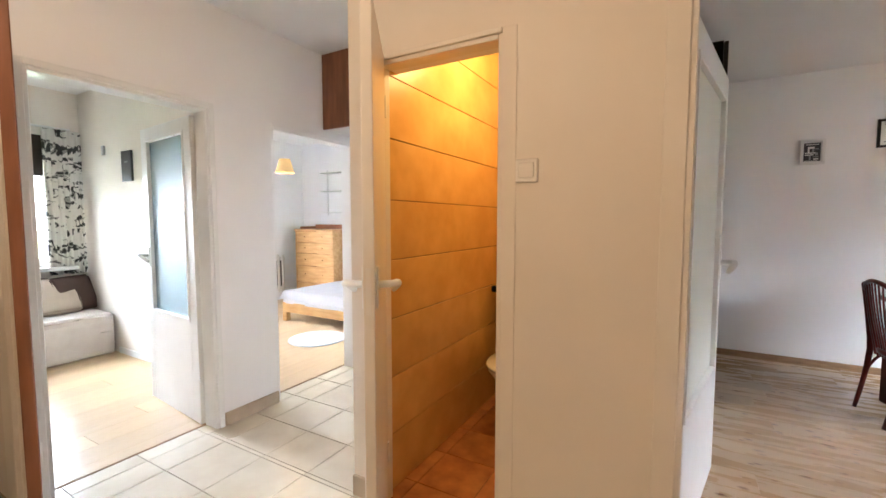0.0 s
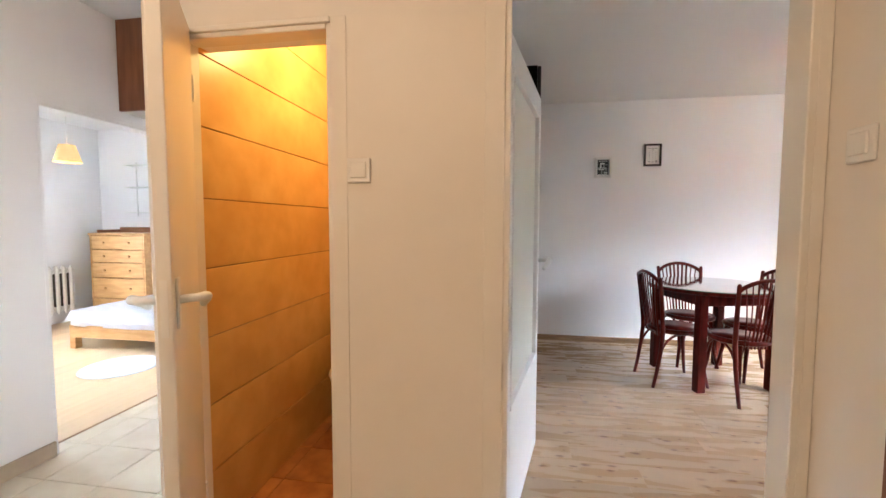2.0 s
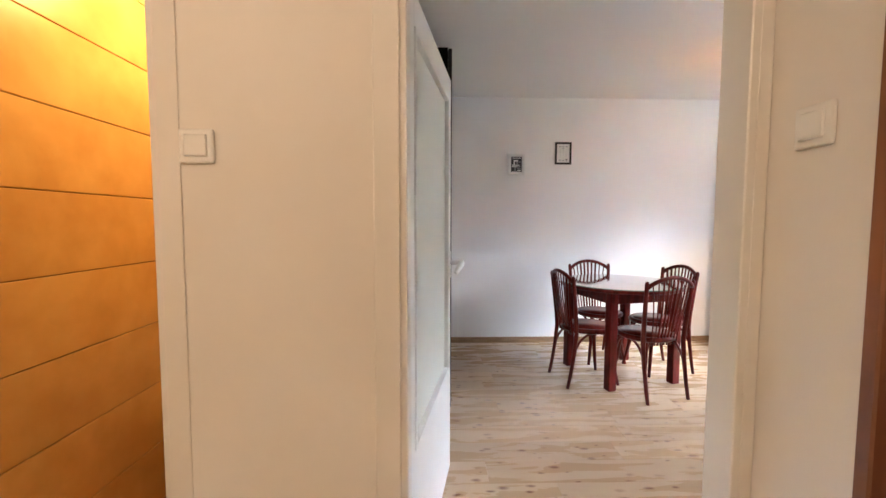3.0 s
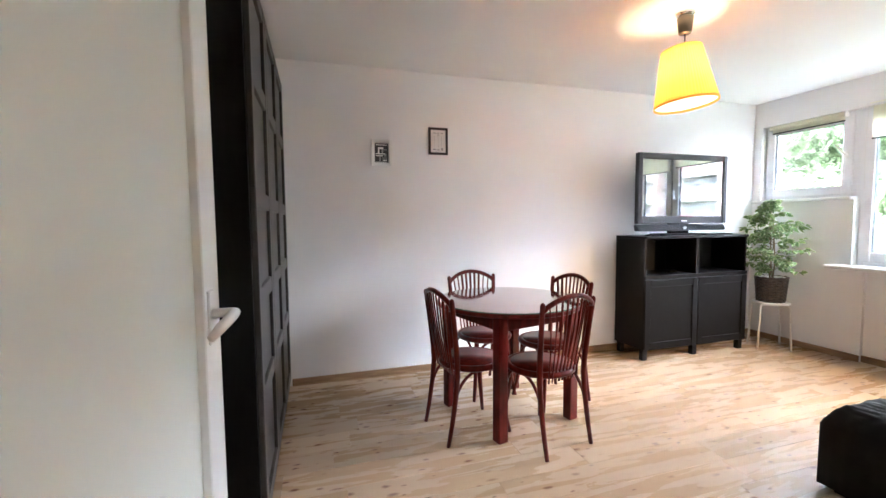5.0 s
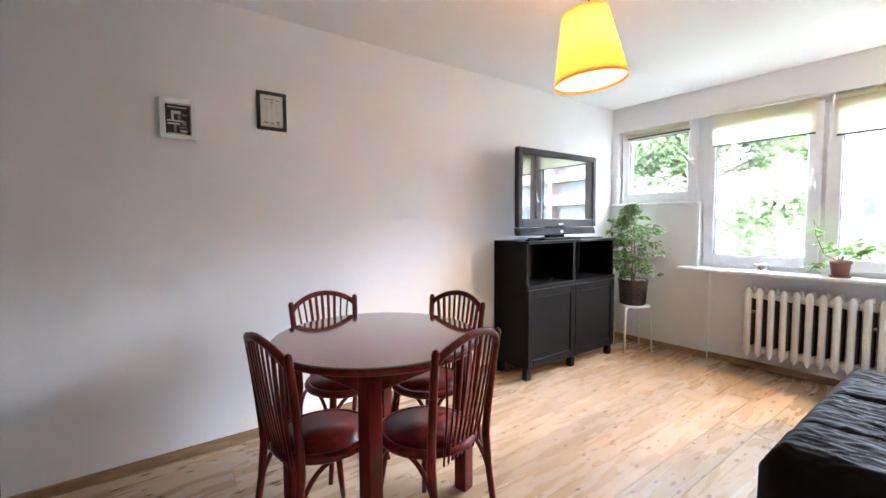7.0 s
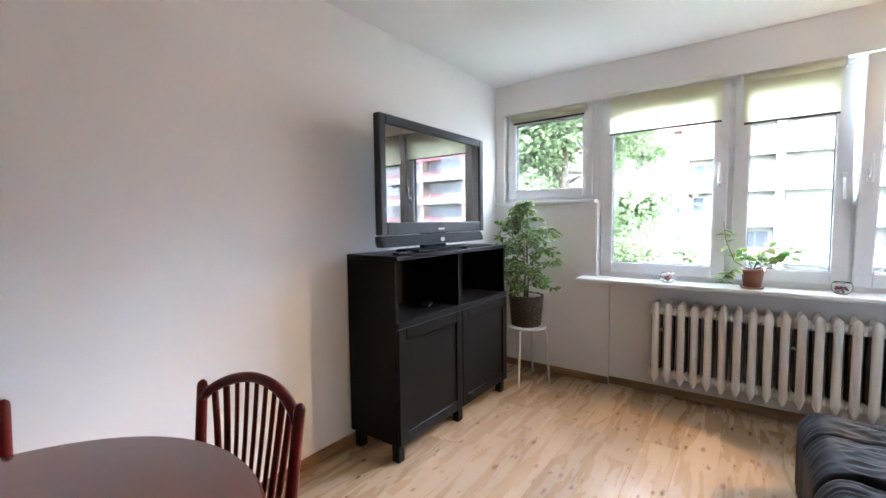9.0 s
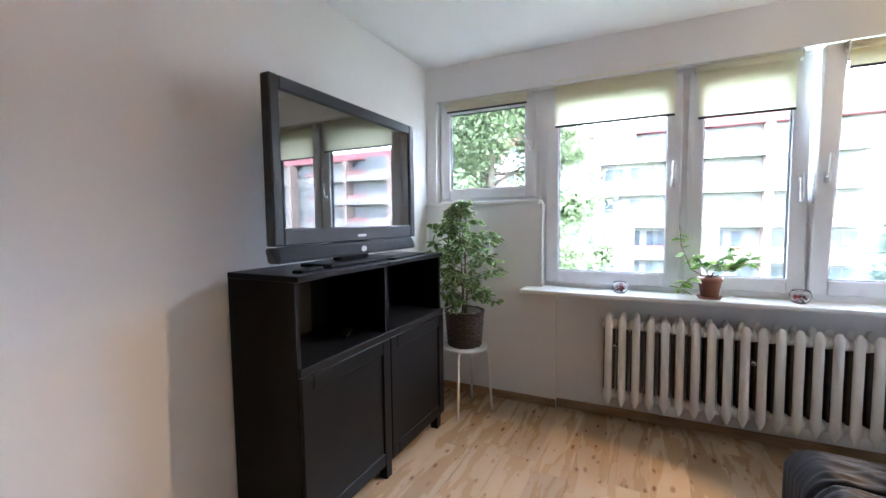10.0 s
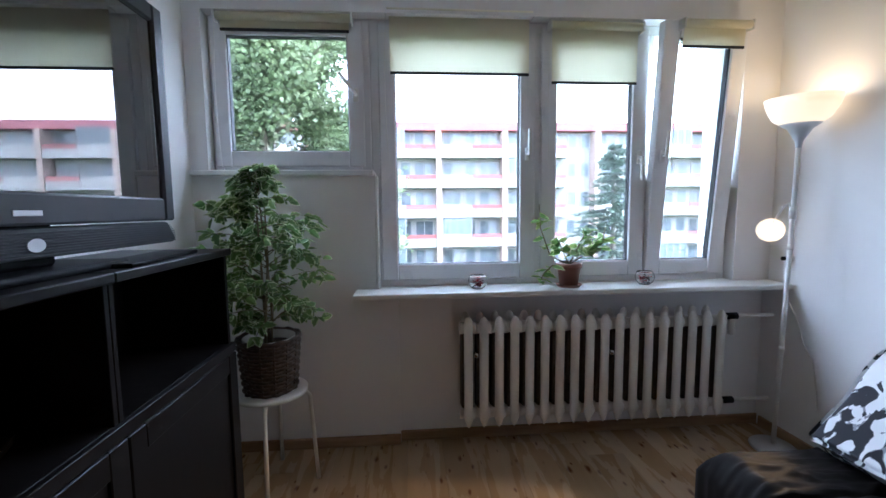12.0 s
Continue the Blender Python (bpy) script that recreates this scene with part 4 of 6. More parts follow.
for a, b in ((-0.002, W / 2 - 0.001), (W / 2 + 0.001, W + 0.002)):
    part("top", box(a, b, 0.0, D, SZ - 0.025, SZ, 0.003), M_BLACK, sbd)
part("shelf", box(0.022, W / 2 - 0.017, 0.02, D - 0.01, 0.775, 0.805, 0.002), M_BLACK, sbd)
part("shelf", box(W / 2 + 0.017, W - 0.022, 0.02, D - 0.01, 0.775, 0.805, 0.002), M_BLACK, sbd)
part("back_panel", box(0.022, W - 0.022, D - 0.010, D - 0.002, 0.10, SZ - 0.025), M_HOLLOW, sbd)
part("front_edge", box(0.0, W, 0.001, 0.019, 0.772, 0.807, 0.002), M_BLACK, sbd)
for k in range(2):
    x0, x1 = k * W / 2 + 0.002, (k + 1) * W / 2 - 0.002
    d = part("door", box(x0 + 0.06, x1 - 0.06, 0.010, 0.018, 0.17, 0.71), M_BLACK, sbd, "framed black-brown door")
    part("door_stile", box(x0, x0 + 0.066, 0.0, 0.0195, 0.105, 0.768, 0.003), M_BLACK, d)
    part("door_stile", box(x1 - 0.066, x1, 0.0, 0.0195, 0.105, 0.768, 0.003), M_BLACK, d)
    part("door_rail", box(x0 + 0.0655, x1 - 0.0655, 0.0, 0.0195, 0.105, 0.172, 0.003), M_BLACK, d)
    part("door_rail", box(x0 + 0.0655, x1 - 0.0655, 0.0, 0.0195, 0.700, 0.768, 0.003), M_BLACK, d)
for x in (0.035, W / 2, W - 0.035):
    for y in (0.05, D - 0.05):
        part("leg", box(x - 0.026, x + 0.026, y - 0.026, y + 0.026, 0, 0.10, 0.003), M_BLACK, sbd)

# television
tv = thing("television", (3.415, 4.275, SZ), "dark grey flat television with a glossy black screen", "television")
TW = 0.542
Z0 = 0.115
part("bezel", boxes([(-TW, -TW + 0.05, -0.04, 0.01, Z0, 0.78), (TW - 0.05, TW, -0.04, 0.01, Z0, 0.78), (-TW + 0.05, TW - 0.05, -0.04, 0.01, 0.725, 0.78), (-TW + 0.05, TW - 0.05, -0.04, 0.01, Z0, Z0 + 0.07)], 0.006), M_TVBODY, tv, "dark grey bezel")
part("screen", box(-TW + 0.046, TW - 0.046, -0.030, -0.015, Z0 + 0.064, 0.73), M_SCREEN, tv, "glossy black screen")
part("housing", box(-TW + 0.07, TW - 0.07, 0.010, 0.085, Z0 + 0.02, 0.765, 0.02, seg=2), M_TVSIDE, tv)
spk = box(-TW, TW, -0.045, 0.02, 0.045, Z0 - 0.004, 0.012, seg=2)
for v in spk.verts:
    if v.co.y < -0.02 and v.co.z > 0.08:
        v.co.y += 0.022
    if v.co.z < 0.07:
        v.co.x *= 0.985
part("speaker_bar", spk, M_TVBODY, tv, "slanting speaker bar")
ribs = bmesh.new()
for k in range(9):
    z = 0.050 + k * 0.006
    y = -0.0455 if z < 0.078 else -0.0455 + 0.022 * (z - 0.078) / 0.033
    join(ribs, box(-TW + 0.02, TW - 0.02, y - 0.0015, y + 0.004, z, z + 0.0028))
part("speaker_grille", ribs, M_TVBODY, tv, "fine ribs of the speaker grille")
part("badge", box(-0.028, 0.040, -0.0425, -0.039, Z0 + 0.020, Z0 + 0.032, 0.001), M_SILVER, tv, "silver nameplate")
bdg = lathe([(0, 0), (0.021, 0), (0.023, -0.004), (0, -0.004)], 24)
bdg.transform(Matrix.Translation((0.01, -0.0450, 0.074)) @ Matrix.Rotation(radians(90), 4, "X") @ Matrix.Diagonal((0.95, 0.62, -1, 1)))
part("power_button", bdg, M_SILVER, tv, "oval pale emblem")
part("foot", box(-0.26, 0.26, -0.07, 0.12, 0.0, 0.020, 0.008, seg=2), M_TVSIDE, tv)
part("neck", box(-0.12, 0.12, 0.0, 0.05, 0.018, 0.12, 0.01), M_TVSIDE, tv)

# sofa
def cushion_mesh(sx, sy, sz, n=24, puff=0.5, wrinkle=0.006, seed=0):
    bm = bmesh.new()
    bmesh.ops.create_cube(bm, size=1)
    bmesh.ops.subdivide_edges(bm, edges=bm.edges[:], cuts=n, use_grid_fill=True)
    for v in bm.verts:
        c = v.co * 2
        k = 1 - puff * (abs(c.x) ** 3 + abs(c.y) ** 3) * 0.35
        p = Vector((c.x * sx / 2, c.y * sy / 2, c.z * sz / 2 * k))
        q = Vector((p.x * 6 + seed, p.y * 6, p.z * 6))
        p += Vector((noise.noise(q), noise.noise(q + Vector((9, 0, 0))), noise.noise(q + Vector((0, 9, 0))))) * wrinkle
        v.co = p
    bmesh.ops.bevel(bm, geom=[e for e in bm.edges if e.calc_face_angle(0) > 1.2], offset=min(sx, sy, sz) * 0.12, segments=3, affect="EDGES")
    return bm


sf = thing("sofa_bed", (2.335, 1.42, 0), "black sofa bed with a wrinkled quilted cover", "sofa")
SW, SD = 1.575, 0.98


def sofa_top():
    bm = bmesh.new()
    nx, ny = 230, 100
    g = []
    for i in range(nx + 1):
        col = []
        for j in range(ny + 1):
            u, v = i / nx, j / ny
            x, y = u * SW, v * SD
            edge = min(x, SW - x, SD - y)
            z = 0.425 - 0.10 * max(0, 1 - edge / 0.09) ** 2.4
            bend = 0.012 * noise.noise(Vector((y * 5, 2, 7)))
            seam = min(abs(x + bend - 0.41), abs(x + bend - 0.93), abs(x + bend - 1.28))
            z -= 0.022 * math.exp(-(seam / 0.010) ** 2) + 0.030 * math.exp(-((x + bend - 0.93) / 0.024) ** 2)
            z += 0.010 * math.sin(min(1, seam / 0.16) * math.pi / 2)
            q = Vector((x * 22.0, y * 7.0, 0.3))
            ridge = 1 - abs(noise.noise(q + Vector((3.0 * noise.noise(Vector((x * 3, y * 3, 5))), 0, 0)))) * 2
            z += 0.008 * ridge ** 3 + 0.008 * noise.noise(q * 0.5) + 0.005 * noise.noise(q * 2.2) * (1.0 + 1.5 * math.exp(-(seam / 0.05) ** 2))
            col.append(bm.verts.new((x, y, z)))
        g.append(col)
    for i in range(nx):
        for j in range(ny):
            bm.faces.new((g[i][j], g[i + 1][j], g[i + 1][j + 1], g[i][j + 1]))
    rim = [g[i][0] for i in range(nx + 1)] + [g[nx][j] for j in range(1, ny + 1)] + [g[i][ny] for i in range(nx - 1, -1, -1)] + [g[0][j] for j in range(ny - 1, 0, -1)]
    low = []
    for k, v in enumerate(rim):
        low.append(bm.verts.new((v.co.x + 0.008 * noise.noise(Vector((k * 0.23, 1, 0))), v.co.y + 0.008 * noise.noise(Vector((k * 0.23, 5, 0))), 0.03)))
    for k in range(len(rim)):
        bm.faces.new((rim[k], rim[(k + 1) % len(rim)], low[(k + 1) % len(rim)], low[k]))
    bm.faces.new(low)
    return bm


part("seat_cover", sofa_top(), M_SOFA, sf, "wrinkled black quilted cover", True)
part("base", box(0.04, SW - 0.04, 0.04, SD - 0.05, 0.0, 0.10), M_TVSIDE, sf)
bk = cushion_mesh(SW - 0.02, 0.20, 0.52, 20, 0.3, 0.008, 3)
part("backrest", bk, M_SOFA, sf, "", True, at=pose(SW / 2, 0.085, 0.60, 8, 0, 0))

pil = cushion_mesh(0.46, 0.46, 0.14, 18, 1.0, 0.008, 7)
for v in pil.verts:
    v.co.z += 0.9 * max(0.0, v.co.y) ** 2
tagged(part("throw_pillow", pil, M_PRINT, None, "", True, at=pose(3.64, 1.81, 0.605, -50, 0, 4)), "black and white printed throw pillow on the sofa", "pillow")

# radiator
rd = thing("radiator", (4.69, 1.715, 0), "cream cast iron column radiator below the sill", "radiator")
RN, RS = 18, 1.488 / 18


def column():
    """One cast section: a slim web, a rounded bar before and behind it, and a hub above and below."""
    bm = bmesh.new()
    for x in (-0.062, 0.062):
        b = bmesh.new()
        tube([(0, 0, 0.146), (0, 0, 0.158), (0, 0, 0.196), (0, 0, 0.26), (0, 0, 0.45), (0, 0, 0.66), (0, 0, 0.715), (0, 0, 0.742), (0, 0, 0.752)], [0.003, 0.010, 0.0255, 0.0245, 0.024, 0.0245, 0.0255, 0.017, 0.005], 14, b)
        b.transform(Matrix.Translation((x, 0, 0)) @ Matrix.Diagonal((0.62, 1, 1, 1)))
        join(bm, b)
    for z in (0.685, 0.215):
        tube([(-0.022, -RS / 2, z), (-0.022, -RS / 4, z), (-0.022, 0, z), (-0.022, RS / 4, z), (-0.022, RS / 2, z)], [0.034, 0.031, 0.030, 0.031, 0.034], 14, bm)
    return mesh_of("radiator_column", bm, True)


cm = column()
# Wide webs nearly fill the gaps, coloured dark to stand for shade.
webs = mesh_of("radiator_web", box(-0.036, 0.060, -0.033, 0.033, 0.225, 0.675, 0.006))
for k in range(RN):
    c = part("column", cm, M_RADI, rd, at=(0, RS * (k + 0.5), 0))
    part("web", webs, M_GAPSHADE, c, "dark web painted as the shade between the bars")
for z in (0.705, 0.215):
    part("pipe", tube([(-0.02, 0, z), (-0.02, -0.30, z)], 0.010, 10), M_RADI, rd, "thin white heating pipe", True)
    part("valve", tube([(-0.02, -0.02, z), (-0.02, -0.08, z)], 0.020, 10), M_TVSIDE, rd, "dark valve", True)
part("valve_knob", cyl(0.018, 0.020, 0.60, 0.69, -0.02, -0.055, 14), M_STEELW, rd, "white valve knob")
for y, z in ((RS * 17, 0.545), (RS * 8, 0.535)):
    part("bleed_plug", tube([(-0.07, y, z), (-0.03, y, z)], 0.013, 10), M_CHROME, rd, "small metal plug", True)

# pendant lamp
pl = thing("pendant_lamp", (2.215, 3.145, H), "yellow pleated pendant lamp, lit, hanging askew", "lamp")
part("ceiling_plate", lathe([(0, 0), (0.052, 0), (0.055, -0.006), (0.048, -0.016), (0.020, -0.020), (0.012, -0.032), (0, -0.032)], 28), M_CHROME, pl, "chrome ceiling plate", True)
part("canopy", lathe([(0, -0.026), (0.044, -0.026), (0.047, -0.031), (0.036, -0.118), (0.030, -0.126), (0, -0.126)], 28), M_BRONZE, pl, "dark bronze cup", True)
part("cord", tube([(0, 0, -0.12), (0.003, 0, -0.27)], 0.004, 6), M_TVSIDE, pl)
part("bulb_holder", tube([(0.002, 0, -0.20), (0.003, 0, -0.26)], 0.019, 16), M_CHROME, pl, "metal bulb holder", True)
tilt = pose(0, 0, -0.215, 0, 0, -48) @ pose(-0.018, 0, 0, 0, -5.5, 0)
sh = lathe([(0.112, 0.0), (0.117, -0.03), (0.177, -0.335), (0.178, -0.345)], 240, None, 0.0022, 60)
bmesh.ops.solidify(sh, geom=sh.faces[:], thickness=0.002)
shd = part("shade", sh, M_SHADE, pl, "yellow pleated cloth shade", True, at=tilt)
part("diffuser", lathe([(0, -0.328), (0.172, -0.328), (0.1725, -0.333), (0, -0.333)], 60), M_DIFFUSE, shd, "bright white disc in the mouth of the shade", True)
part("shade_band", lathe([(0.178, -0.332), (0.1805, -0.335), (0.1805, -0.348), (0.175, -0.348)], 60), M_SHADE, shd, "", True)

# floor lamp
fl = thing("floor_lamp", pose(4.52, 1.508, 0.004, -1.0, -2.2, 0), "white and grey uplighter floor lamp with a reading arm", "lamp")
part("base", lathe([(0, 0), (0.105, 0), (0.11, 0.008), (0.10, 0.018), (0.02, 0.026), (0, 0.026)], 40), M_GREYM, fl, "", True)
part("pole", tube([(0, 0, 0.02), (0, 0, 1.64)], 0.0115, 12), M_STEELW, fl, "", True)
for z in (0.55, 1.09):
    part("pole_joint", tube([(0, 0, z), (0, 0, z + 0.03)], 0.0135, 12), M_STEELW, fl, "", True)
part("cone", lathe([(0.012, 1.60), (0.016, 1.63), (0.05, 1.69), (0.085, 1.715)], 32), M_GREYM, fl, "grey bowl holder", True)
bl = lathe([(0, 1.706), (0.08, 1.712), (0.115, 1.740), (0.140, 1.79), (0.153, 1.838), (0.149, 1.838), (0.134, 1.79), (0.108, 1.744), (0.075, 1.720), (0, 1.716)], 40)
part("bowl", bl, M_BOWL, fl, "glowing opal bowl", True)
part("arm", tube([(0, 0, 1.27), (0.012, 0.012, 1.33), (0.03, 0.02, 1.315), (0.06, 0.035, 1.25), (0.07, 0.04, 1.22)], 0.007, 8), M_STEELW, fl, "", True)
part("arm_collar", tube([(0, 0, 1.25), (0, 0, 1.31)], 0.016, 12), M_STEELW, fl, "", True)
hd = lathe([(0.02, 0.055), (0.03, 0.05), (0.062, 0.0), (0.058, 0.0), (0.027, 0.045), (0, 0.05)], 32)
part("reading_head", hd, M_BOWL, fl, "small opal reading shade", True, at=look((0.075, 0.045, 1.19), (-1.6, 1.5, 1.05)) @ pose(0, 0, -0.02))
blb = lathe([(0, -0.012), (0.018, -0.006), (0.026, 0.01), (0.02, 0.03), (0, 0.035)], 20)
part("bulb", blb, M_SPOT, fl, "", True, at=look((0.075, 0.045, 1.19), (-1.6, 1.5, 1.05)) @ pose(0, 0, -0.02))
part("cable", tube([(0.0, -0.015, 0.82), (-0.02, -0.06, 0.72), (-0.03, -0.09, 0.6), (-0.06, -0.12, 0.52), (-0.08, -0.13, 0.38), (-0.085, -0.14, 0.26)], 0.004, 6), M_STEELW, fl, "", True)


# ---- living room: smaller things ----
def framed(name, x0, x1, z0, z1, frame_mat, w, label, depth=0.02):
    root = thing(name, ((x0 + x1) / 2, YN, (z0 + z1) / 2), label, "picture")
    a, h = (x1 - x0) / 2, (z1 - z0) / 2
    part("frame", boxes([(-a, -a + w, -depth, -0.001, -h, h), (a - w, a, -depth, -0.001, -h, h), (-a + w, a - w, -depth, -0.001, -h, -h + w), (-a + w, a - w, -depth, -0.001, h - w, h)], 0.002), frame_mat, root)
    part("sheet", box(-a + w, a - w, -0.009, -0.002, -h + w, h - w), M_PAPER, root)
    return root, a - w, h - w


p1, pa, ph = framed("wall_picture", 0.455, 0.625, 1.80, 2.015, M_WHITE, 0.024, "small white framed picture with a black and white motif", 0.03)
part("motif", box(-pa + 0.004, pa - 0.004, -0.0105, -0.0092, -ph + 0.004, ph - 0.004), M_INK, p1, "dark ground of the motif")
for x0, x1, z0, z1 in ((-0.045, 0.045, 0.062, 0.068), (-0.03, 0.015, 0.030, 0.046), (-0.03, -0.018, -0.01, 0.046), (0.0, 0.014, 0.0, 0.03), (0.02, 0.045, 0.022, 0.030),
                       (-0.05, 0.03, -0.012, -0.004), (-0.048, 0.01, -0.028, -0.020), (0.02, 0.04, -0.03, -0.006), (-0.02, -0.008, -0.07, -0.03), (0.006, 0.044, -0.046, -0.038), (0.01, 0.045, -0.066, -0.056), (-0.05, 0.04, -0.078, -0.074)):
    part("motif_bar", box(x0, x1, -0.0125, -0.0107, z0, z1), M_PAPER if (x0 * 100) % 2 > 0.6 else M_GREYINK, p1)
p2, pa, ph = framed("wall_picture", 0.948, 1.122, 1.910, 2.142, M_BLKFRAME, 0.020, "small black framed certificate on the wall", 0.016)
for x0, x1, z0, z1 in ((-0.045, -0.02, 0.066, 0.072), (-0.012, 0.012, 0.066, 0.072), (0.022, 0.045, 0.066, 0.072), (-0.010, 0.010, 0.050, 0.055), (-0.045, -0.022, -0.074, -0.066), (-0.008, 0.012, -0.076, -0.070), (0.026, 0.045, -0.070, -0.058), (0.030, 0.044, -0.08, -0.074)):
    part("text_bar", box(x0, x1, -0.0105, -0.0092, z0, z1), M_GREYINK, p2)
for x in (-0.032, 0.0, 0.030):
    part("ruled_line", box(x - 0.0006, x + 0.0006, -0.0104, -0.0092, -0.05, 0.045), M_GREYINK, p2)

def flat_box(name, at, sx, sy, sz, angle, label, cat, buttons=0):
    root = thing(name, pose(*at, 0, 0, angle), label, cat)
    part("case", box(-sx / 2, sx / 2, -sy / 2, sy / 2, 0, sz, min(0.004, sz * 0.3), seg=2), M_TVSIDE, root)
    for k in range(buttons):
        part("button", box(-sx * 0.35 + k * sx * 0.7 / max(1, buttons - 1) - 0.004, -sx * 0.35 + k * sx * 0.7 / max(1, buttons - 1) + 0.004, -0.008, 0.008, sz, sz + 0.002), M_TVBODY, root)
    return root


flat_box("remote_control", (3.045, 4.235, SZ), 0.17, 0.046, 0.015, 12, "black remote control lying on the sideboard", "remote control", 5)
flat_box("media_player", (3.80, 4.235, SZ), 0.40, 0.12, 0.012, 5, "flat black media player on the sideboard", "media player", 0)
flat_box("remote_control", (3.40, 4.34, 0.805), 0.15, 0.045, 0.018, 25, "black remote control in the open bay", "remote control", 4)


def leaf(bm, at, d, up, l, w):
    """A pointed leaf folded a little along its middle and bent down at the tip; rim is 1 along its margin."""
    lay = bm.verts.layers.float.get("rim") or bm.verts.layers.float.new("rim")
    d = Vector(d).normalized()
    s = d.cross(Vector(up)).normalized()
    n = s.cross(d)
    p = Vector(at)

    def v(u, side, lift, edge):
        q = bm.verts.new(p + d * l * u + s * w * side + n * (w * lift - l * 0.16 * u * u))
        q[lay] = edge
        return q
    a, m1, m2, e = v(0, 0, 0, 0.2), v(0.36, 0, -0.10, 0), v(0.70, 0, -0.06, 0), v(1, 0, 0, 1)
    b1, b2, c1, c2 = v(0.30, 0.5, 0.07, 1), v(0.66, 0.38, 0.06, 1), v(0.30, -0.5, 0.07, 1), v(0.66, -0.38, 0.06, 1)
    for f in ((a, b1, m1), (a, m1, c1), (m1, b1, b2, m2), (m1, m2, c2, c1), (m2, b2, e), (m2, e, c2)):
        bm.faces.new(f)


def rdir(r, zmin=-1, zmax=1):
    z = r.uniform(zmin, zmax)
    a = r.uniform(0, 2 * math.pi)
    q = math.sqrt(max(0, 1 - z * z))
    return Vector((q * math.cos(a), q * math.sin(a), z))


# stool and fig tree
SXY = (4.47, 4.128)
st = thing("plant_stool", (*SXY, 0), "small round white steel stool under the fig tree", "stool")
part("seat", lathe([(0, 0.458), (0.155, 0.458), (0.166, 0.462), (0.166, 0.474), (0.158, 0.478), (0, 0.478)], 40), M_STEELW, st, "", True)
for k in range(4):
    a = radians(90 * k + 8)
    c, s = math.cos(a), math.sin(a)
    part("leg", tube([(0.11 * c, 0.11 * s, 0.455), (0.155 * c, 0.155 * s, 0.450), (0.172 * c, 0.172 * s, 0.43), (0.20 * c, 0.20 * s, 0.0)], 0.0095, 10), M_STEELW, st, "", True)
fg = thing("fig_tree", (SXY[0], SXY[1], 0.478), "variegated weeping fig in a dark wicker basket", "potted plant")
bkt = lathe([(0, 0.0), (0.108, 0.0), (0.112, 0.01), (0.132, 0.245), (0.138, 0.252), (0.130, 0.256), (0.120, 0.245), (0.115, 0.20), (0, 0.20)], 48)
part("basket", bkt, M_WICKER, fg, "woven dark wicker basket", True)
for j in range(15):
    z = 0.010 + j * 0.0168
    rr = 0.113 + 0.020 * z / 0.245
    ring = []
    for k in range(56):
        a = 2 * math.pi * k / 56
        q = rr + 0.0052 * math.sin(28 * a / 2 + math.pi * j)
        ring.append((q * math.cos(a), q * math.sin(a), z + 0.0022 * math.sin(5 * a + j * 1.7)))
    part("weave", tube(ring, 0.0078, 6, None, 1, True), M_WICKER, fg, "", True)
for k in range(14):
    a = 2 * math.pi * k / 14
    c, q = math.cos(a), math.sin(a)
    part("stake", tube([(0.115 * c, 0.115 * q, 0.004), (0.137 * c, 0.137 * q, 0.250)], 0.005, 6), M_WICKER, fg, "", True)
part("rim", tube([(0.138 * math.cos(2 * math.pi * k / 48), 0.138 * math.sin(2 * math.pi * k / 48), 0.252 + 0.003 * math.sin(k * 1.57)) for k in range(48)], 0.0095, 7, None, 1, True), M_WICKER, fg, "", True)
part("inner_pot", lathe([(0.112, 0.20), (0.117, 0.255), (0.113, 0.255), (0.108, 0.20)], 40), M_STEELW, fg, "white inner pot rim", True)
part("soil", lathe([(0, 0.222), (0.112, 0.215)], 32), M_SOIL, fg)
r = random.Random(11)
trunk = bmesh.new()
leaves = bmesh.new()
for k in range(3):
    a = 2.1 * k
    tube([(0.015 * math.cos(a), 0.015 * math.sin(a), 0.21), (0.02 * math.cos(a + 1), 0.02 * math.sin(a + 1), 0.38), (0.018 * math.cos(a + 2), 0.018 * math.sin(a + 2), 0.60), (0.02 * math.cos(a + 2.5) - 0.03, 0.02 * math.sin(a + 2.5), 0.86)], [0.008, 0.007, 0.005, 0.003], 7, trunk)
for k in range(92):
    h = 0.28 + 0.72 * r.random() ** 1.1
    span = (0.30 * (1 - ((h - 0.54) / 0.36) ** 2) if h < 0.54 else 0.30 * (1 - ((h - 0.54) / 0.50) ** 1.5)) + 0.03
    d = rdir(r, -0.15, 0.5)
    d = Vector((d.x, d.y * 1.05, d.z))
    base = Vector((r.uniform(-0.02, 0.02) - 0.03 * h, r.uniform(-0.02, 0.02), h))
    span *= r.uniform(0.6, 1.1)
    pts = [base + d * span * u + Vector((0, 0, 0.10 * u - 0.10 * u * u)) for u in (0, 0.33, 0.66, 1.0)]
    tube(pts, [0.0028, 0.0022, 0.0017, 0.001], 4, trunk)
    for q in range(13):
        u = r.uniform(0.25, 1.02)
        i = min(2, int(u * 3))
        p = pts[i].lerp(pts[i + 1], min(1, u * 3 - i))
        dd = (d * 0.5 + rdir(r, -0.9, 0.3)).normalized()
        if SXY[0] + p.x + dd.x * 0.07 > XE - 0.03 or (SXY[1] + p.y + dd.y * 0.07 > YN - 0.03):
            continue
        leaf(leaves, p, dd, rdir(r, 0.4, 1), r.uniform(0.046, 0.068), r.uniform(0.033, 0.045))
part("trunk", trunk, M_STEM, fg, "", True)
part("crown", leaves, M_FICUS, fg, "green and cream leaves")

# things on the sill
SILL = 0.89


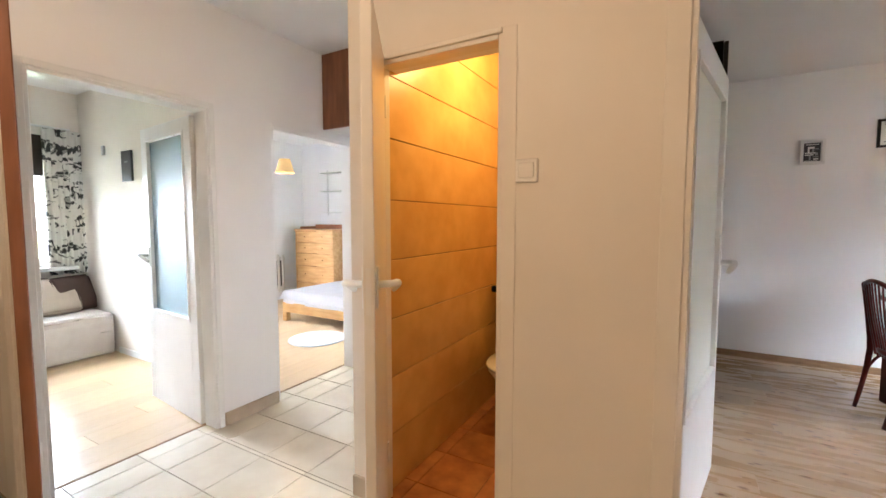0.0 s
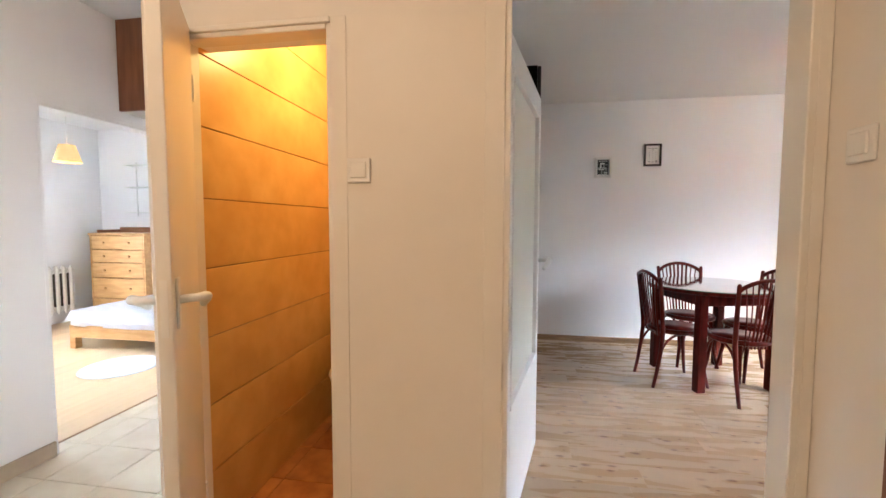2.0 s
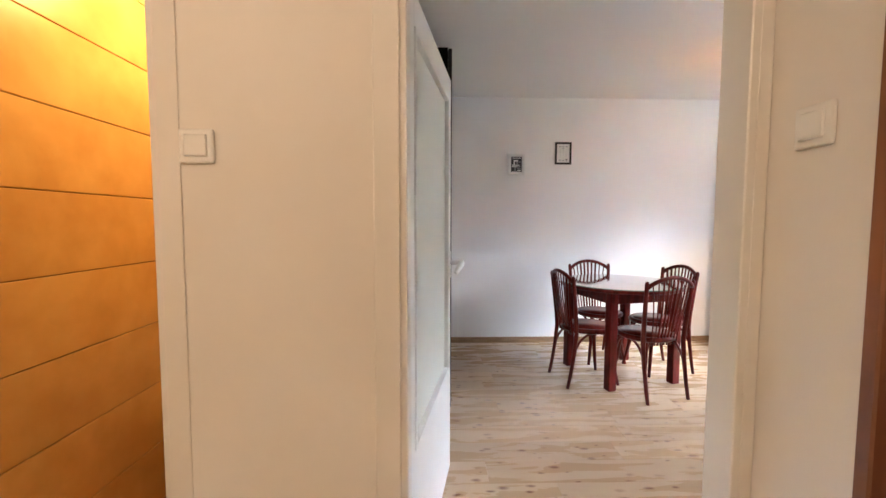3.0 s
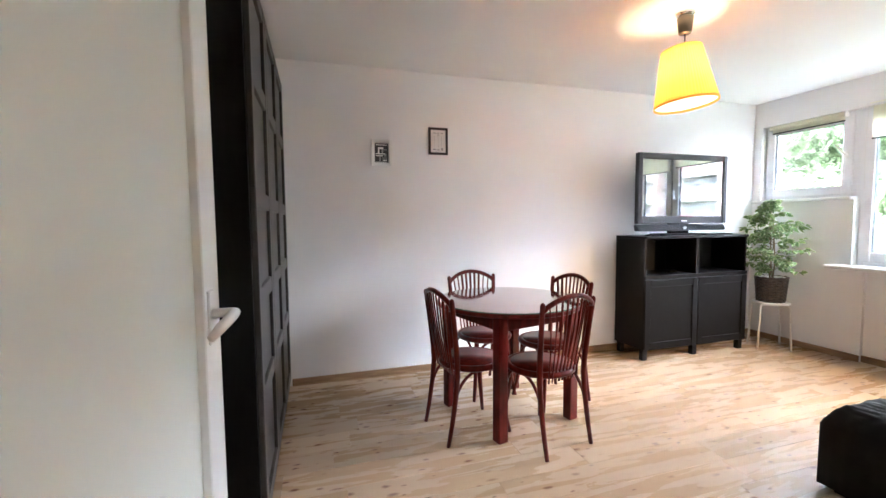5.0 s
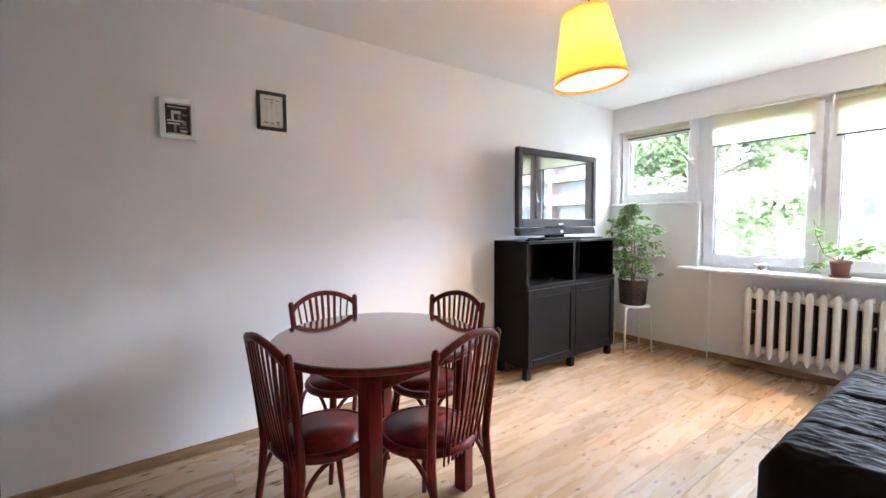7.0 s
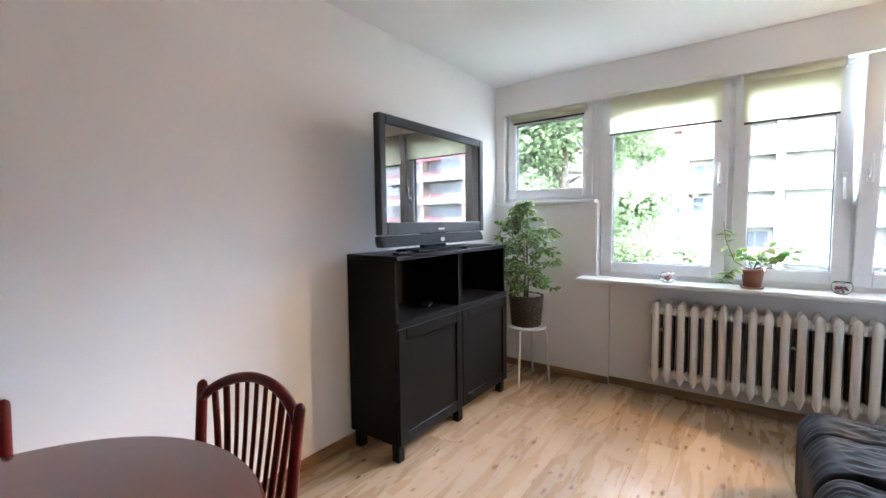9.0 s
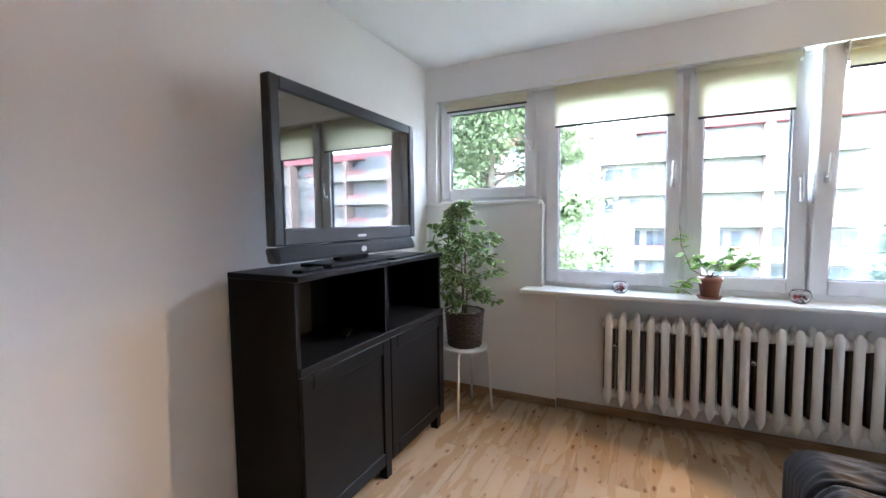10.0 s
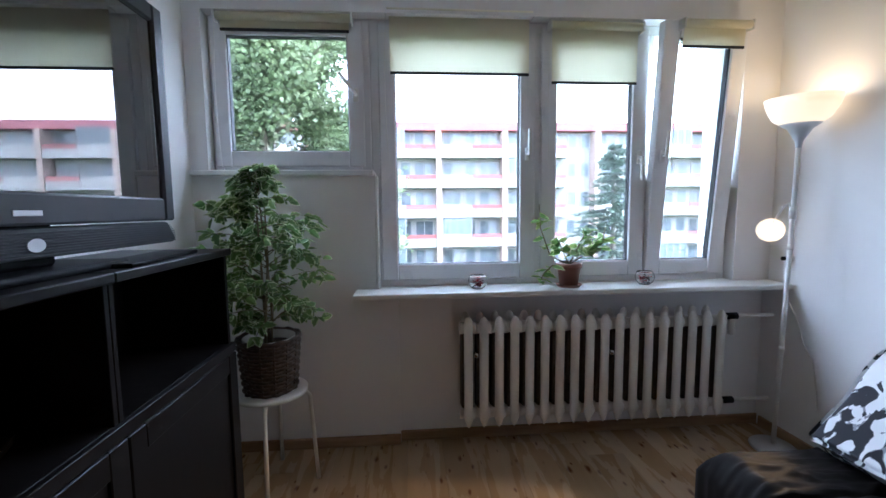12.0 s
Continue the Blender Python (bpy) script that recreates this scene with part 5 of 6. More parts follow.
def bowl(x, y, seed):
    root = thing("glass_bowl", (x, y, SILL), "small round glass bowl with red potpourri on the sill", "bowl", "bowls on the sill")
    part("glass", lathe([(0, 0), (0.028, 0), (0.046, 0.018), (0.052, 0.042), (0.046, 0.066), (0.040, 0.074), (0.038, 0.073), (0.044, 0.064), (0.049, 0.042), (0.043, 0.02), (0.026, 0.004), (0, 0.004)], 32), M_GLASS, root, "clear glass", True)
    q = random.Random(seed)
    for m in (M_RED, M_RED, M_PINK, M_INK):
        b = bmesh.new()
        for k in range(9):
            a, rr = q.uniform(0, 6.28), q.uniform(0, 0.032)
            leaf(b, (rr * math.cos(a), rr * math.sin(a), q.uniform(0.012, 0.044)), rdir(q, -0.3, 0.6), rdir(q, 0.2, 1), 0.022, 0.016)
        part("petals", b, m, root)
    return root


bowl(4.705, 3.10, 1)
bowl(4.715, 2.155, 2)
pp = thing("sill_plant", (4.705, 2.595, SILL), "variegated houseplant in a brown terracotta pot", "potted plant")
part("saucer", lathe([(0, 0), (0.060, 0), (0.070, 0.014), (0.066, 0.015), (0.058, 0.005), (0, 0.005)], 32), M_TERRA, pp, "", True)
part("pot", lathe([(0, 0.006), (0.048, 0.006), (0.062, 0.105), (0.068, 0.106), (0.070, 0.130), (0.063, 0.131), (0.058, 0.112), (0, 0.112)], 36), M_TERRA, pp, "brown terracotta pot", True)
part("soil", lathe([(0, 0.122), (0.060, 0.117)], 24), M_SOIL, pp)
stm, lv = bmesh.new(), bmesh.new()
r = random.Random(5)
SHOOTS = [((0.02, 0.10, 0.05), (0.02, 0.155, 0.20), (0.0, 0.17, 0.33)), ((-0.02, 0.10, 0.0), (-0.03, 0.15, -0.04), (-0.03, 0.17, -0.085)), ((0.0, -0.05, 0.10), (0.02, -0.09, 0.16), (0.03, -0.12, 0.19)),
          ((0.02, -0.09, 0.05), (0.0, -0.15, 0.09), (0.01, -0.20, 0.12)), ((0.0, -0.10, 0.06), (0.03, -0.19, 0.08), (0.04, -0.22, 0.20)), ((0.01, 0.03, 0.07), (-0.02, 0.06, 0.12), (-0.03, 0.08, 0.14)), ((-0.03, -0.02, 0.06), (-0.06, -0.03, 0.11), (-0.08, -0.03, 0.14))]
for sh in SHOOTS:
    pts = [Vector((0, 0, 0.12))] + [Vector(p) + Vector((0, 0, 0.12)) for p in sh]
    tube(pts, [0.004, 0.0035, 0.003, 0.002], 6, stm)
    for k in range(12):
        u = r.uniform(0.9, 3.0)
        i = min(2, int(u))
        p = pts[i].lerp(pts[i + 1], u - i)
        leaf(lv, p, rdir(r, -0.4, 0.6), rdir(r, 0.3, 1), r.uniform(0.055, 0.085), r.uniform(0.036, 0.054))
part("stem", stm, M_STEM, pp, "", True)
part("leaves", lv, M_IVY, pp, "pale green variegated leaves")
hk = thing("pipe_stub", (4.63, YS, 1.03), "small dark capped pipe stub on the wall", "pipe")
part("collar", tube([(0, 0, 0), (0, 0.008, 0)], 0.022, 16), M_WHITE, hk, "white collar", True)
part("stub", tube([(0, 0.006, 0), (0, 0.05, 0)], 0.011, 12), M_TVSIDE, hk, "", True)
# ---- hall and alcove ----
oc = thing("overhead_cabinet", (-2.925, 2.18, 2.02), "brown wooden overhead cabinet below the ceiling", "cabinet")
part("body", box(0, 1.155, 0.02, 0.46, 0.0, 0.578, 0.002), M_WHITE, oc, "white carcass")
for k in range(2):
    part("door", box(0.002 + k * 0.578, 0.575 + k * 0.578, 0.0, 0.019, 0.004, 0.576, 0.002), M_BROWN, oc, "brown veneered door")
hc = thing("ceiling_lamp", (-1.3, -0.5, H), "round opal ceiling lamp in the hall", "lamp")
part("plate", lathe([(0, 0), (0.12, 0), (0.125, -0.02), (0, -0.02)], 32), M_STEELW, hc, "", True)

# ---- toilet ----
tl = thing("toilet", (-1.315, 2.60, 0), "white ceramic toilet with a cistern", "toilet")
part("pedestal", lathe([(0, 0), (0.11, 0), (0.10, 0.06), (0.09, 0.2), (0.14, 0.33), (0, 0.33)], 28), M_CERAM, tl, "", True, at=pose(0, -0.36, 0))
bwl = lathe([(0, 0.28), (0.12, 0.30), (0.175, 0.38), (0.18, 0.40), (0.13, 0.40), (0.10, 0.34), (0, 0.31)], 36)
bwl.transform(Matrix.Diagonal((1, 1.3, 1, 1)))
part("bowl", bwl, M_CERAM, tl, "", True, at=pose(0, -0.38, 0))
sea = lathe([(0.10, 0.402), (0.182, 0.402), (0.186, 0.415), (0.18, 0.425), (0.0, 0.428)], 36)
sea.transform(Matrix.Diagonal((1, 1.3, 1, 1)))
part("lid", sea, M_CERAM, tl, "white lid", True, at=pose(0, -0.38, 0))
part("cistern", box(-0.19, 0.19, -0.17, 0.0, 0.42, 0.78, 0.02, seg=2), M_CERAM, tl)
hs = thing("brush_hose", (-1.605, 2.50, 0.62), "small black hose hanging on the toilet wall", "hose")
part("hose", tube([(0, 0, 0.2), (0.05, 0.0, 0.17), (0.06, 0.02, 0.05), (0.04, 0.04, -0.05), (0.06, 0.09, -0.04), (0.06, 0.11, 0.06)], 0.009, 8), M_TVSIDE, hs, "", True)
part("bracket", box(0, 0.05, -0.02, 0.02, 0.18, 0.22, 0.004), M_TVSIDE, hs)

# ---- small room ----
dv = thing("day_bed", (-5.84, -0.21, 0), "low day bed under a grey cover", "sofa")
part("mattress", cushion_mesh(0.58, 1.86, 0.20, 16, 0.1, 0.006, 2), M_COVER, dv, "", True, at=(0.295, 0.94, 0.31))
sk2 = box(0.0, 0.585, 0.01, 1.87, 0.01, 0.36, 0.02, seg=2)
bmesh.ops.subdivide_edges(sk2, edges=sk2.edges[:], cuts=10, use_grid_fill=True)
for v in sk2.verts:
    v.co += Vector((0.010 * math.sin(v.co.y * 34) * (1 - v.co.z / 0.4), 0.008 * math.sin(v.co.x * 30) * (1 - v.co.z / 0.4), 0))
part("cover", sk2, M_COVER, dv, "grey beige cover hanging to the floor", True)
for x, y, a, t, m, lab in ((-5.72, 1.16, -8, 70, M_CUSH, "dark brown cushion on the day bed"), (-5.66, 1.34, 6, 62, M_CUSHB, "beige cushion on the day bed"), (-5.70, 1.50, 20, 72, M_CUSH, "dark brown cushion on the day bed")):
    cu = cushion_mesh(0.36, 0.36, 0.13, 12, 1.0, 0.004, x * 3 + y)
    tagged(part("cushion", cu, m, None, "", True, at=pose(x, y, 0.575, 0, 0, 90 + a) @ pose(0, 0, 0, t, 0, 0)), lab, "cushion", "cushions on the day bed")
cr = thing("curtain", (-5.80, 1.62, 0.77), "black and white printed curtain hanging beside the window", "curtain")
cb = bmesh.new()
prev = None
for k in range(61):
    u = k / 60
    y = -0.26 + 0.30 * u
    x = 0.020 * math.sin(u * 44) + 0.006 * math.sin(u * 101)
    a, b = cb.verts.new((x, y, 0)), cb.verts.new((x * 0.7, y, 1.43))
    if prev:
        cb.faces.new((prev[0], a, b, prev[1]))
    prev = (a, b)
bmesh.ops.subdivide_edges(cb, edges=cb.edges[:], cuts=1)
bmesh.ops.solidify(cb, geom=cb.faces[:], thickness=0.003)
part("cloth", cb, M_CURTAIN, cr, "", True)
rod = thing("curtain_rod", (-5.80, 0.3, 2.21), "white curtain rod above the window", "curtain rod")
part("rod", tube([(0, 0, 0), (0, 1.28, 0)], 0.011, 10), M_WHITE, rod, "", True)
for y in (0.05, 1.22):
    part("bracket", box(-0.1, 0.01, y - 0.008, y + 0.008, -0.008, 0.008), M_WHITE, rod)
pc = thing("dark_picture", (-4.90, 1.69, 1.81), "small black unframed picture on the wall", "picture")
part("panel", box(-0.09, 0.09, -0.02, -0.001, -0.14, 0.14, 0.003), M_BLKFRAME, pc)
part("mark", box(-0.03, 0.03, -0.0215, -0.0195, 0.03, 0.045), M_GREYINK, pc)
wt = thing("wall_sensor", (-5.36, 1.69, 1.99), "small white sensor on the wall", "sensor")
part("case", box(-0.022, 0.022, -0.02, -0.001, -0.045, 0.045, 0.005), M_GREYM, wt)

# ---- bedroom ----
cd = thing("chest_of_drawers", (-5.86, 4.42, 0), "knotty pine chest of four drawers", "chest of drawers")
part("body", boxes([(0, 0.022, 0.0, 0.45, 0, 1.14), (0.80, 0.822, 0.0, 0.45, 0, 1.14), (0.022, 0.80, 0.43, 0.45, 0, 1.14), (0.022, 0.80, 0.02, 0.43, 0.04, 0.06)], 0.002), M_PINE, cd)
part("top", box(-0.012, 0.834, -0.015, 0.46, 1.14, 1.168, 0.006), M_PINE, cd)
part("top_rim", boxes([(0.0, 0.822, 0.43, 0.45, 1.168, 1.24), (0.0, 0.022, 0.10, 0.43, 1.168, 1.21)], 0.006), M_PINEDARK, cd, "reddish back rim")
for k, (a, b) in enumerate(((0.06, 0.31), (0.32, 0.58), (0.59, 0.78), (0.79, 0.95), (0.96, 1.13))):
    d = part("drawer", box(0.026, 0.796, 0.0, 0.02, a, b, 0.005), M_PINE, cd)
    for x in (0.22, 0.60):
        kb = lathe([(0, 0), (0.009, 0), (0.017, 0.018), (0.012, 0.026), (0, 0.028)], 14)
        kb.transform(Matrix.Translation((x, 0, (a + b) / 2)) @ Matrix.Rotation(radians(90), 4, "X"))
        part("knob", kb, M_PINE, d, "", True)
bd = thing("low_bed", (-4.93, 3.38, 0), "low pine bed with a white sheet", "bed")
part("frame", boxes([(0, 1.84, 0, 0.03, 0.12, 0.25), (0, 1.84, 1.42, 1.45, 0.12, 0.25), (0, 0.03, 0.03, 1.42, 0.12, 0.25), (1.81, 1.84, 0.03, 1.42, 0.12, 0.25)], 0.004), M_PINE, bd)
for x in (0, 1.77):
    for y in (0, 1.38):
        part("leg", box(x, x + 0.07, y, y + 0.07, 0, 0.12, 0.004), M_PINE, bd)
part("mattress", cushion_mesh(1.84, 1.45, 0.16, 18, 0.15, 0.008, 4), M_LINEN, bd, "", True, at=(0.92, 0.725, 0.30))
sheet = bmesh.new()
gr = []
for i in range(61):
    col = []
    for j in range(49):
        x, y = -0.05 + 1.9 * i / 60, -0.05 + 1.5 * j / 48
        over = max(0, -0.0 - x) + max(0, -0.0 - y)
        z = 0.392 + 0.006 * noise.noise(Vector((x * 4, y * 4, 0)))
        if over > 0:
            z -= 0.10 * min(1, over / 0.045) + 0.02 * noise.noise(Vector((x * 9, y * 9, 2)))
        col.append(sheet.verts.new((x, y, z)))
    gr.append(col)
for i in range(60):
    for j in range(48):
        sheet.faces.new((gr[i][j], gr[i + 1][j], gr[i + 1][j + 1], gr[i][j + 1]))
bmesh.ops.solidify(sheet, geom=sheet.faces[:], thickness=0.004)
part("sheet", sheet, M_LINEN, bd, "white sheet hanging over the edge", True)
rg = thing("round_rug", (-3.90, 3.0, 0), "round pale blue rug on the floor", "rug")
part("rug_body", lathe([(0, 0.012), (0.28, 0.012), (0.305, 0.008), (0.31, 0.0), (0, 0.0)], 60), M_RUG, rg, "", True)
bp = thing("pendant_lamp", (-4.36, 3.0, H), "small pale yellow bedroom pendant lamp, lit", "lamp")
part("cord", tube([(0, 0, 0), (0, 0, -0.61)], 0.003, 6), M_WHITE, bp)
part("shade", lathe([(0.060, -0.60), (0.104, -0.755), (0.101, -0.755), (0.057, -0.60)], 40), M_SHADEB, bp, "pale yellow shade", True)
sv = thing("glass_shelves", (-5.65, 4.9, 1.44), "three glass wall shelves above the chest", "shelf")
for z in (0.0, 0.34, 0.64):
    part("shelf", box(0, 0.55, -0.16, -0.001, z, z + 0.008, 0.001), M_FROST, sv)
for x in (0.05, 0.48):
    part("rail", box(x, x + 0.012, -0.012, -0.001, -0.05, 0.70), M_WHITE, sv)
r2 = thing("radiator", (-6.12, 3.62, 0), "white radiator on the bedroom wall", "radiator")
r2.matrix_basis = pose(-6.10, 4.35, 0, 0, 0, 180)
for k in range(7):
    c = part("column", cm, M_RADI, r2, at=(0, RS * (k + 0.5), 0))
    part("web", webs, M_GAPSHADE, c)

# ---- outside ----
BX = 42.0
ap = thing("apartment_block", (BX, 0, -6.2), "long five storey block with pale walls and red balcony panels", "building")
FL = [1.54, 4.26, 6.98, 9.70, 12.42]
part("wall", box(0, 11, -90, 30, -0.35, 14.8), M_PLASTER, ap, "pale plaster wall")
part("roof", box(-0.9, 11.6, -90.5, 30.5, 14.75, 15.55, 0.05), M_ROOF, ap, "red metal roof edge")


def sm(name, b, m):
    me = mesh_of(name, b)
    me.materials.append(m)
    return me


win = sm("far_window", box(-0.02, 0.05, -0.8, 0.8, 0, 1.4), M_FARGLASS)
wfr = sm("far_frame", boxes([(-0.06, 0.0, -0.86, -0.78, -0.06, 1.46), (-0.06, 0.0, 0.78, 0.86, -0.06, 1.46), (-0.06, 0.0, -0.78, 0.78, -0.06, 0.02), (-0.06, 0.0, -0.78, 0.78, 1.38, 1.46), (-0.06, 0.0, -0.03, 0.03, 0.02, 1.38)]), M_PALERAIL)
slim = sm("far_slim_window", box(-0.02, 0.05, -0.38, 0.38, 0, 1.3), M_FARGLASS)
slim_f = sm("far_slim_frame", boxes([(-0.06, 0.0, -0.44, -0.36, -0.06, 1.36), (-0.06, 0.0, 0.36, 0.44, -0.06, 1.36), (-0.06, 0.0, -0.36, 0.36, -0.06, 0.02), (-0.06, 0.0, -0.36, 0.36, 1.28, 1.36)]), M_PALERAIL)
net = sm("far_net", box(-0.03, -0.021, -0.75, -0.1, 0.05, 1.35), M_FARNET)
slab = sm("slab", box(-1.25, 0, -2.8, 2.8, -0.14, 0.02), M_SLAB)
rail_low = sm("rail_low", box(-1.22, -1.16, -2.76, -0.02, 0.03, 0.66), M_PALERAIL)
rail_cap = sm("rail_cap", box(-1.25, -1.13, -2.76, -0.02, 0.67, 1.02), M_REDRAIL)
rail_all = sm("rail_all", box(-1.22, -1.16, 0.02, 2.76, 0.03, 1.0), M_PALERAIL)
hand = sm("rail_bar", box(-1.24, -1.14, 0.02, 2.76, 1.0, 1.05), M_SLAB)
door_w = sm("far_door", box(-0.02, 0.05, -0.42, 0.42, 0, 2.2), M_FARGLASS)
pier = sm("pier", box(-1.3, 0.0, -0.24, 0.24, 0, 14.7), M_SALMON)
glazing = sm("loggia_glass", box(-1.2, -1.17, 0.05, 2.73, 1.06, 2.5), M_FARGLASS)
posts = sm("loggia_posts", boxes([(-1.23, -1.15, y, y + 0.06, 1.05, 2.55) for y in (0.02, 0.70, 1.38, 2.06, 2.70)]), M_PALERAIL)
rr = random.Random(3)
y0 = 28.0
bay = 0
while y0 > -86:
    if bay % 4 == 3:
        for f in FL:
            for dy in (0.7, 2.0):
                w = part("window", slim, M_FARGLASS, ap, at=(0, y0 - dy, f + 0.9))
                part("window_frame", slim_f, M_PALERAIL, w)
        y0 -= 2.7
        bay += 1
        continue
    part("pier", pier, M_SALMON, ap, "salmon plaster pier", at=(0, y0 - 0.05, 0))
    for f in FL:
        b = part("balcony", slab, M_SLAB, ap, at=(0, y0 - 3.1, f))
        part("pale_panel", rail_low, M_PALERAIL, b)
        part("red_panel", rail_cap, M_REDRAIL, b, "red balcony panel")
        part("side_panel", rail_all, M_PINKRAIL if rr.random() < 0.65 else M_PALERAIL, b)
        part("rail_bar", hand, M_SLAB, b)
        if rr.random() < 0.22:
            part("loggia_glazing", glazing, M_FARGLASS, b, "glazed-in balcony half")
            part("loggia_posts", posts, M_PALERAIL, b)
        for dy in (1.75, -1.7):
            w = part("window", win, M_FARGLASS, ap, at=(0, y0 - 3.1 + dy, f + 0.85))
            part("window_frame", wfr, M_PALERAIL, w)
            if rr.random() < 0.6:
                part("net_curtain", net, M_FARNET, w)
        part("balcony_door", door_w, M_FARGLASS, ap, at=(0, y0 - 3.1, f + 0.05))
    y0 -= 6.1
    bay += 1


def broad_tree(x, y, height, spread, seed, count):
    root = thing("broadleaf_tree", (x, y, -6.5), "tall leafy green tree outside the window", "tree", "trees outside")
    q = random.Random(seed)
    wood, crown = bmesh.new(), bmesh.new()
    tube([(0, 0, 0), (0.1, 0.05, height * 0.25), (-0.1, 0.1, height * 0.55), (0, 0, height * 0.9)], [0.28, 0.22, 0.13, 0.03], 9, wood)
    tips = []
    for k in range(90):
        h = q.uniform(0.22, 0.95) * height
        d = rdir(q, -0.1, 0.45)
        l = spread * q.uniform(0.5, 1.05) * (1.05 - 0.45 * h / height)
        pts = [Vector((0, 0, h)) + d * l * u + Vector((0, 0, 0.5 * u - 1.0 * u * u)) for u in (0, 0.3, 0.65, 1.0)]
        tube(pts, [0.07, 0.05, 0.03, 0.01], 5, wood)
        for m in range(5):
            u = q.uniform(0.35, 1.0)
            i = min(2, int(u * 3))
            a = pts[i].lerp(pts[i + 1], u * 3 - i)
            e = a + rdir(q, -0.5, 0.3) * q.uniform(0.5, 1.2)
            tube([a, e], [0.018, 0.005], 4, wood)
            tips.append((a, e))
    vs, fs = [], []
    for k in range(count):
        a, e = tips[q.randrange(len(tips))]
        p = a.lerp(e, q.uniform(0, 1.2)) + rdir(q) * q.uniform(0, 0.75)
        d, s = rdir(q, -0.9, 0.3), q.uniform(0.11, 0.19)
        t = d.orthogonal().normalized()
        t.rotate(Matrix.Rotation(q.uniform(0, 6.28), 3, d))
        n = len(vs)
        vs += [p, p + d * s * 0.5 + t * s * 0.32, p + d * s, p + d * s * 0.5 - t * s * 0.32]
        fs.append((n, n + 1, n + 2, n + 3))
    me = bpy.data.meshes.new("crown")
    me.from_pydata(vs, [], fs)
    crown.free()
    part("trunk", wood, M_BARK, root, "", True)
    part("crown", me, M_TREE, root, "loose green crown")
    return root


broad_tree(15.5, 7.7, 16.0, 6.0, 1, 240000)
broad_tree(17.5, 12.6, 14.5, 5.2, 2, 50000)


def conifer(x, y, height, spread, seed):
    root = thing("conifer_tree", (x, y, -6.5), "slender blue-green conifer outside the window", "tree", "trees outside")
    q = random.Random(seed)
    wood = bmesh.new()
    tube([(0, 0, 0), (0.03, 0, height * 0.5), (0, 0, height)], [0.2, 0.12, 0.02], 8, wood)
    vs, fs = [], []
    for k in range(230):
        h = height * (0.08 + 0.9 * k / 230)
        a = q.uniform(0, 6.28)
        l = spread * (1 - h / height) ** 0.8 * q.uniform(0.75, 1.1) + 0.15
        d = Vector((math.cos(a), math.sin(a), -0.12))
        for m in range(int(30 + 95 * l / spread)):
            u = q.uniform(0.08, 1)
            p = Vector((0, 0, h)) + d * l * u + Vector((q.uniform(-1, 1), q.uniform(-1, 1), q.uniform(-0.5, 0.5))) * 0.14 * (1.2 - u * 0.6)
            e = (d + rdir(q) * 0.8).normalized() * q.uniform(0.12, 0.26)
            t = e.orthogonal().normalized() * 0.045
            n = len(vs)
            vs += [p - t, p + t, p + e]
            fs.append((n, n + 1, n + 2))
    me = bpy.data.meshes.new("crown")
    me.from_pydata(vs, [], fs)
    part("trunk", wood, M_BARK, root, "", True)
    part("crown", me, M_FIR, root, "blue-green needles")


conifer(24.0, -7.3, 11.4, 4.0, 8)


# ---- floors and tiles, piece by piece ----
fl_l = setting("floor_living", boxes([(-0.85, XE + 0.035, YS, YN, -0.0155, -0.006), (-0.44, 0.95, 1.205, YS, -0.0155, -0.006)]), M_JOINT, "oak laminate floor with dark knots", "floor")
PW, PL = 0.193, 1.285


def board(l, w, mat_):
    b = box(0, l, 0, w, -0.006, 0.0, 0.0006)
    me = mesh_of("board", b)
    me.materials.append(mat_)
    return me


full = board(PL - 0.0006, PW - 0.0006, M_OAK)
rng = random.Random(4)
y = 1.205
while y < YN - 0.01:
    w = min(PW, YN - y) if y >= YS else YS - y
    lo, hi = (-0.85, XE + 0.034) if y >= YS else (-0.44, 0.95)
    x = lo - rng.uniform(0.1, 1.1)
    while x < hi:
        a, b = max(x, lo), min(x + PL, hi)
        if b - a > 0.02:
            whole = b - a > PL - 1e-4 and w > PW - 1e-4
            part("plank", full if whole else board(b - a - 0.0006, w - 0.0006, M_OAK), M_OAK, fl_l, at=(a, y, 0))
        x += PL
    y += w


def tiled(name, x0, x1, y0, y1, ox, oy, tw, th, material, grout, label):
    root = setting(name, boxes([(x0, x1, y0, y1, -0.0155, -0.004)]), grout, label, "floor")
    shared = {}
    i = math.floor((x0 - ox) / tw)
    while ox + i * tw < x1:
        j = math.floor((y0 - oy) / th)
        while oy + j * th < y1:
            a, b = max(x0, ox + i * tw), min(x1, ox + (i + 1) * tw)
            c, d = max(y0, oy + j * th), min(y1, oy + (j + 1) * th)
            if b - a > 0.01 and d - c > 0.01:
                k = (round(b - a, 4), round(d - c, 4))
                if k not in shared:
                    shared[k] = mesh_of("tile", box(0.002, k[0] - 0.002, 0.002, k[1] - 0.002, -0.006, 0.0, 0.0015))
                    shared[k].materials.append(material)
                part("tile", shared[k], material, root, at=(a, c, 0))
            j += 1
        i += 1
    return root


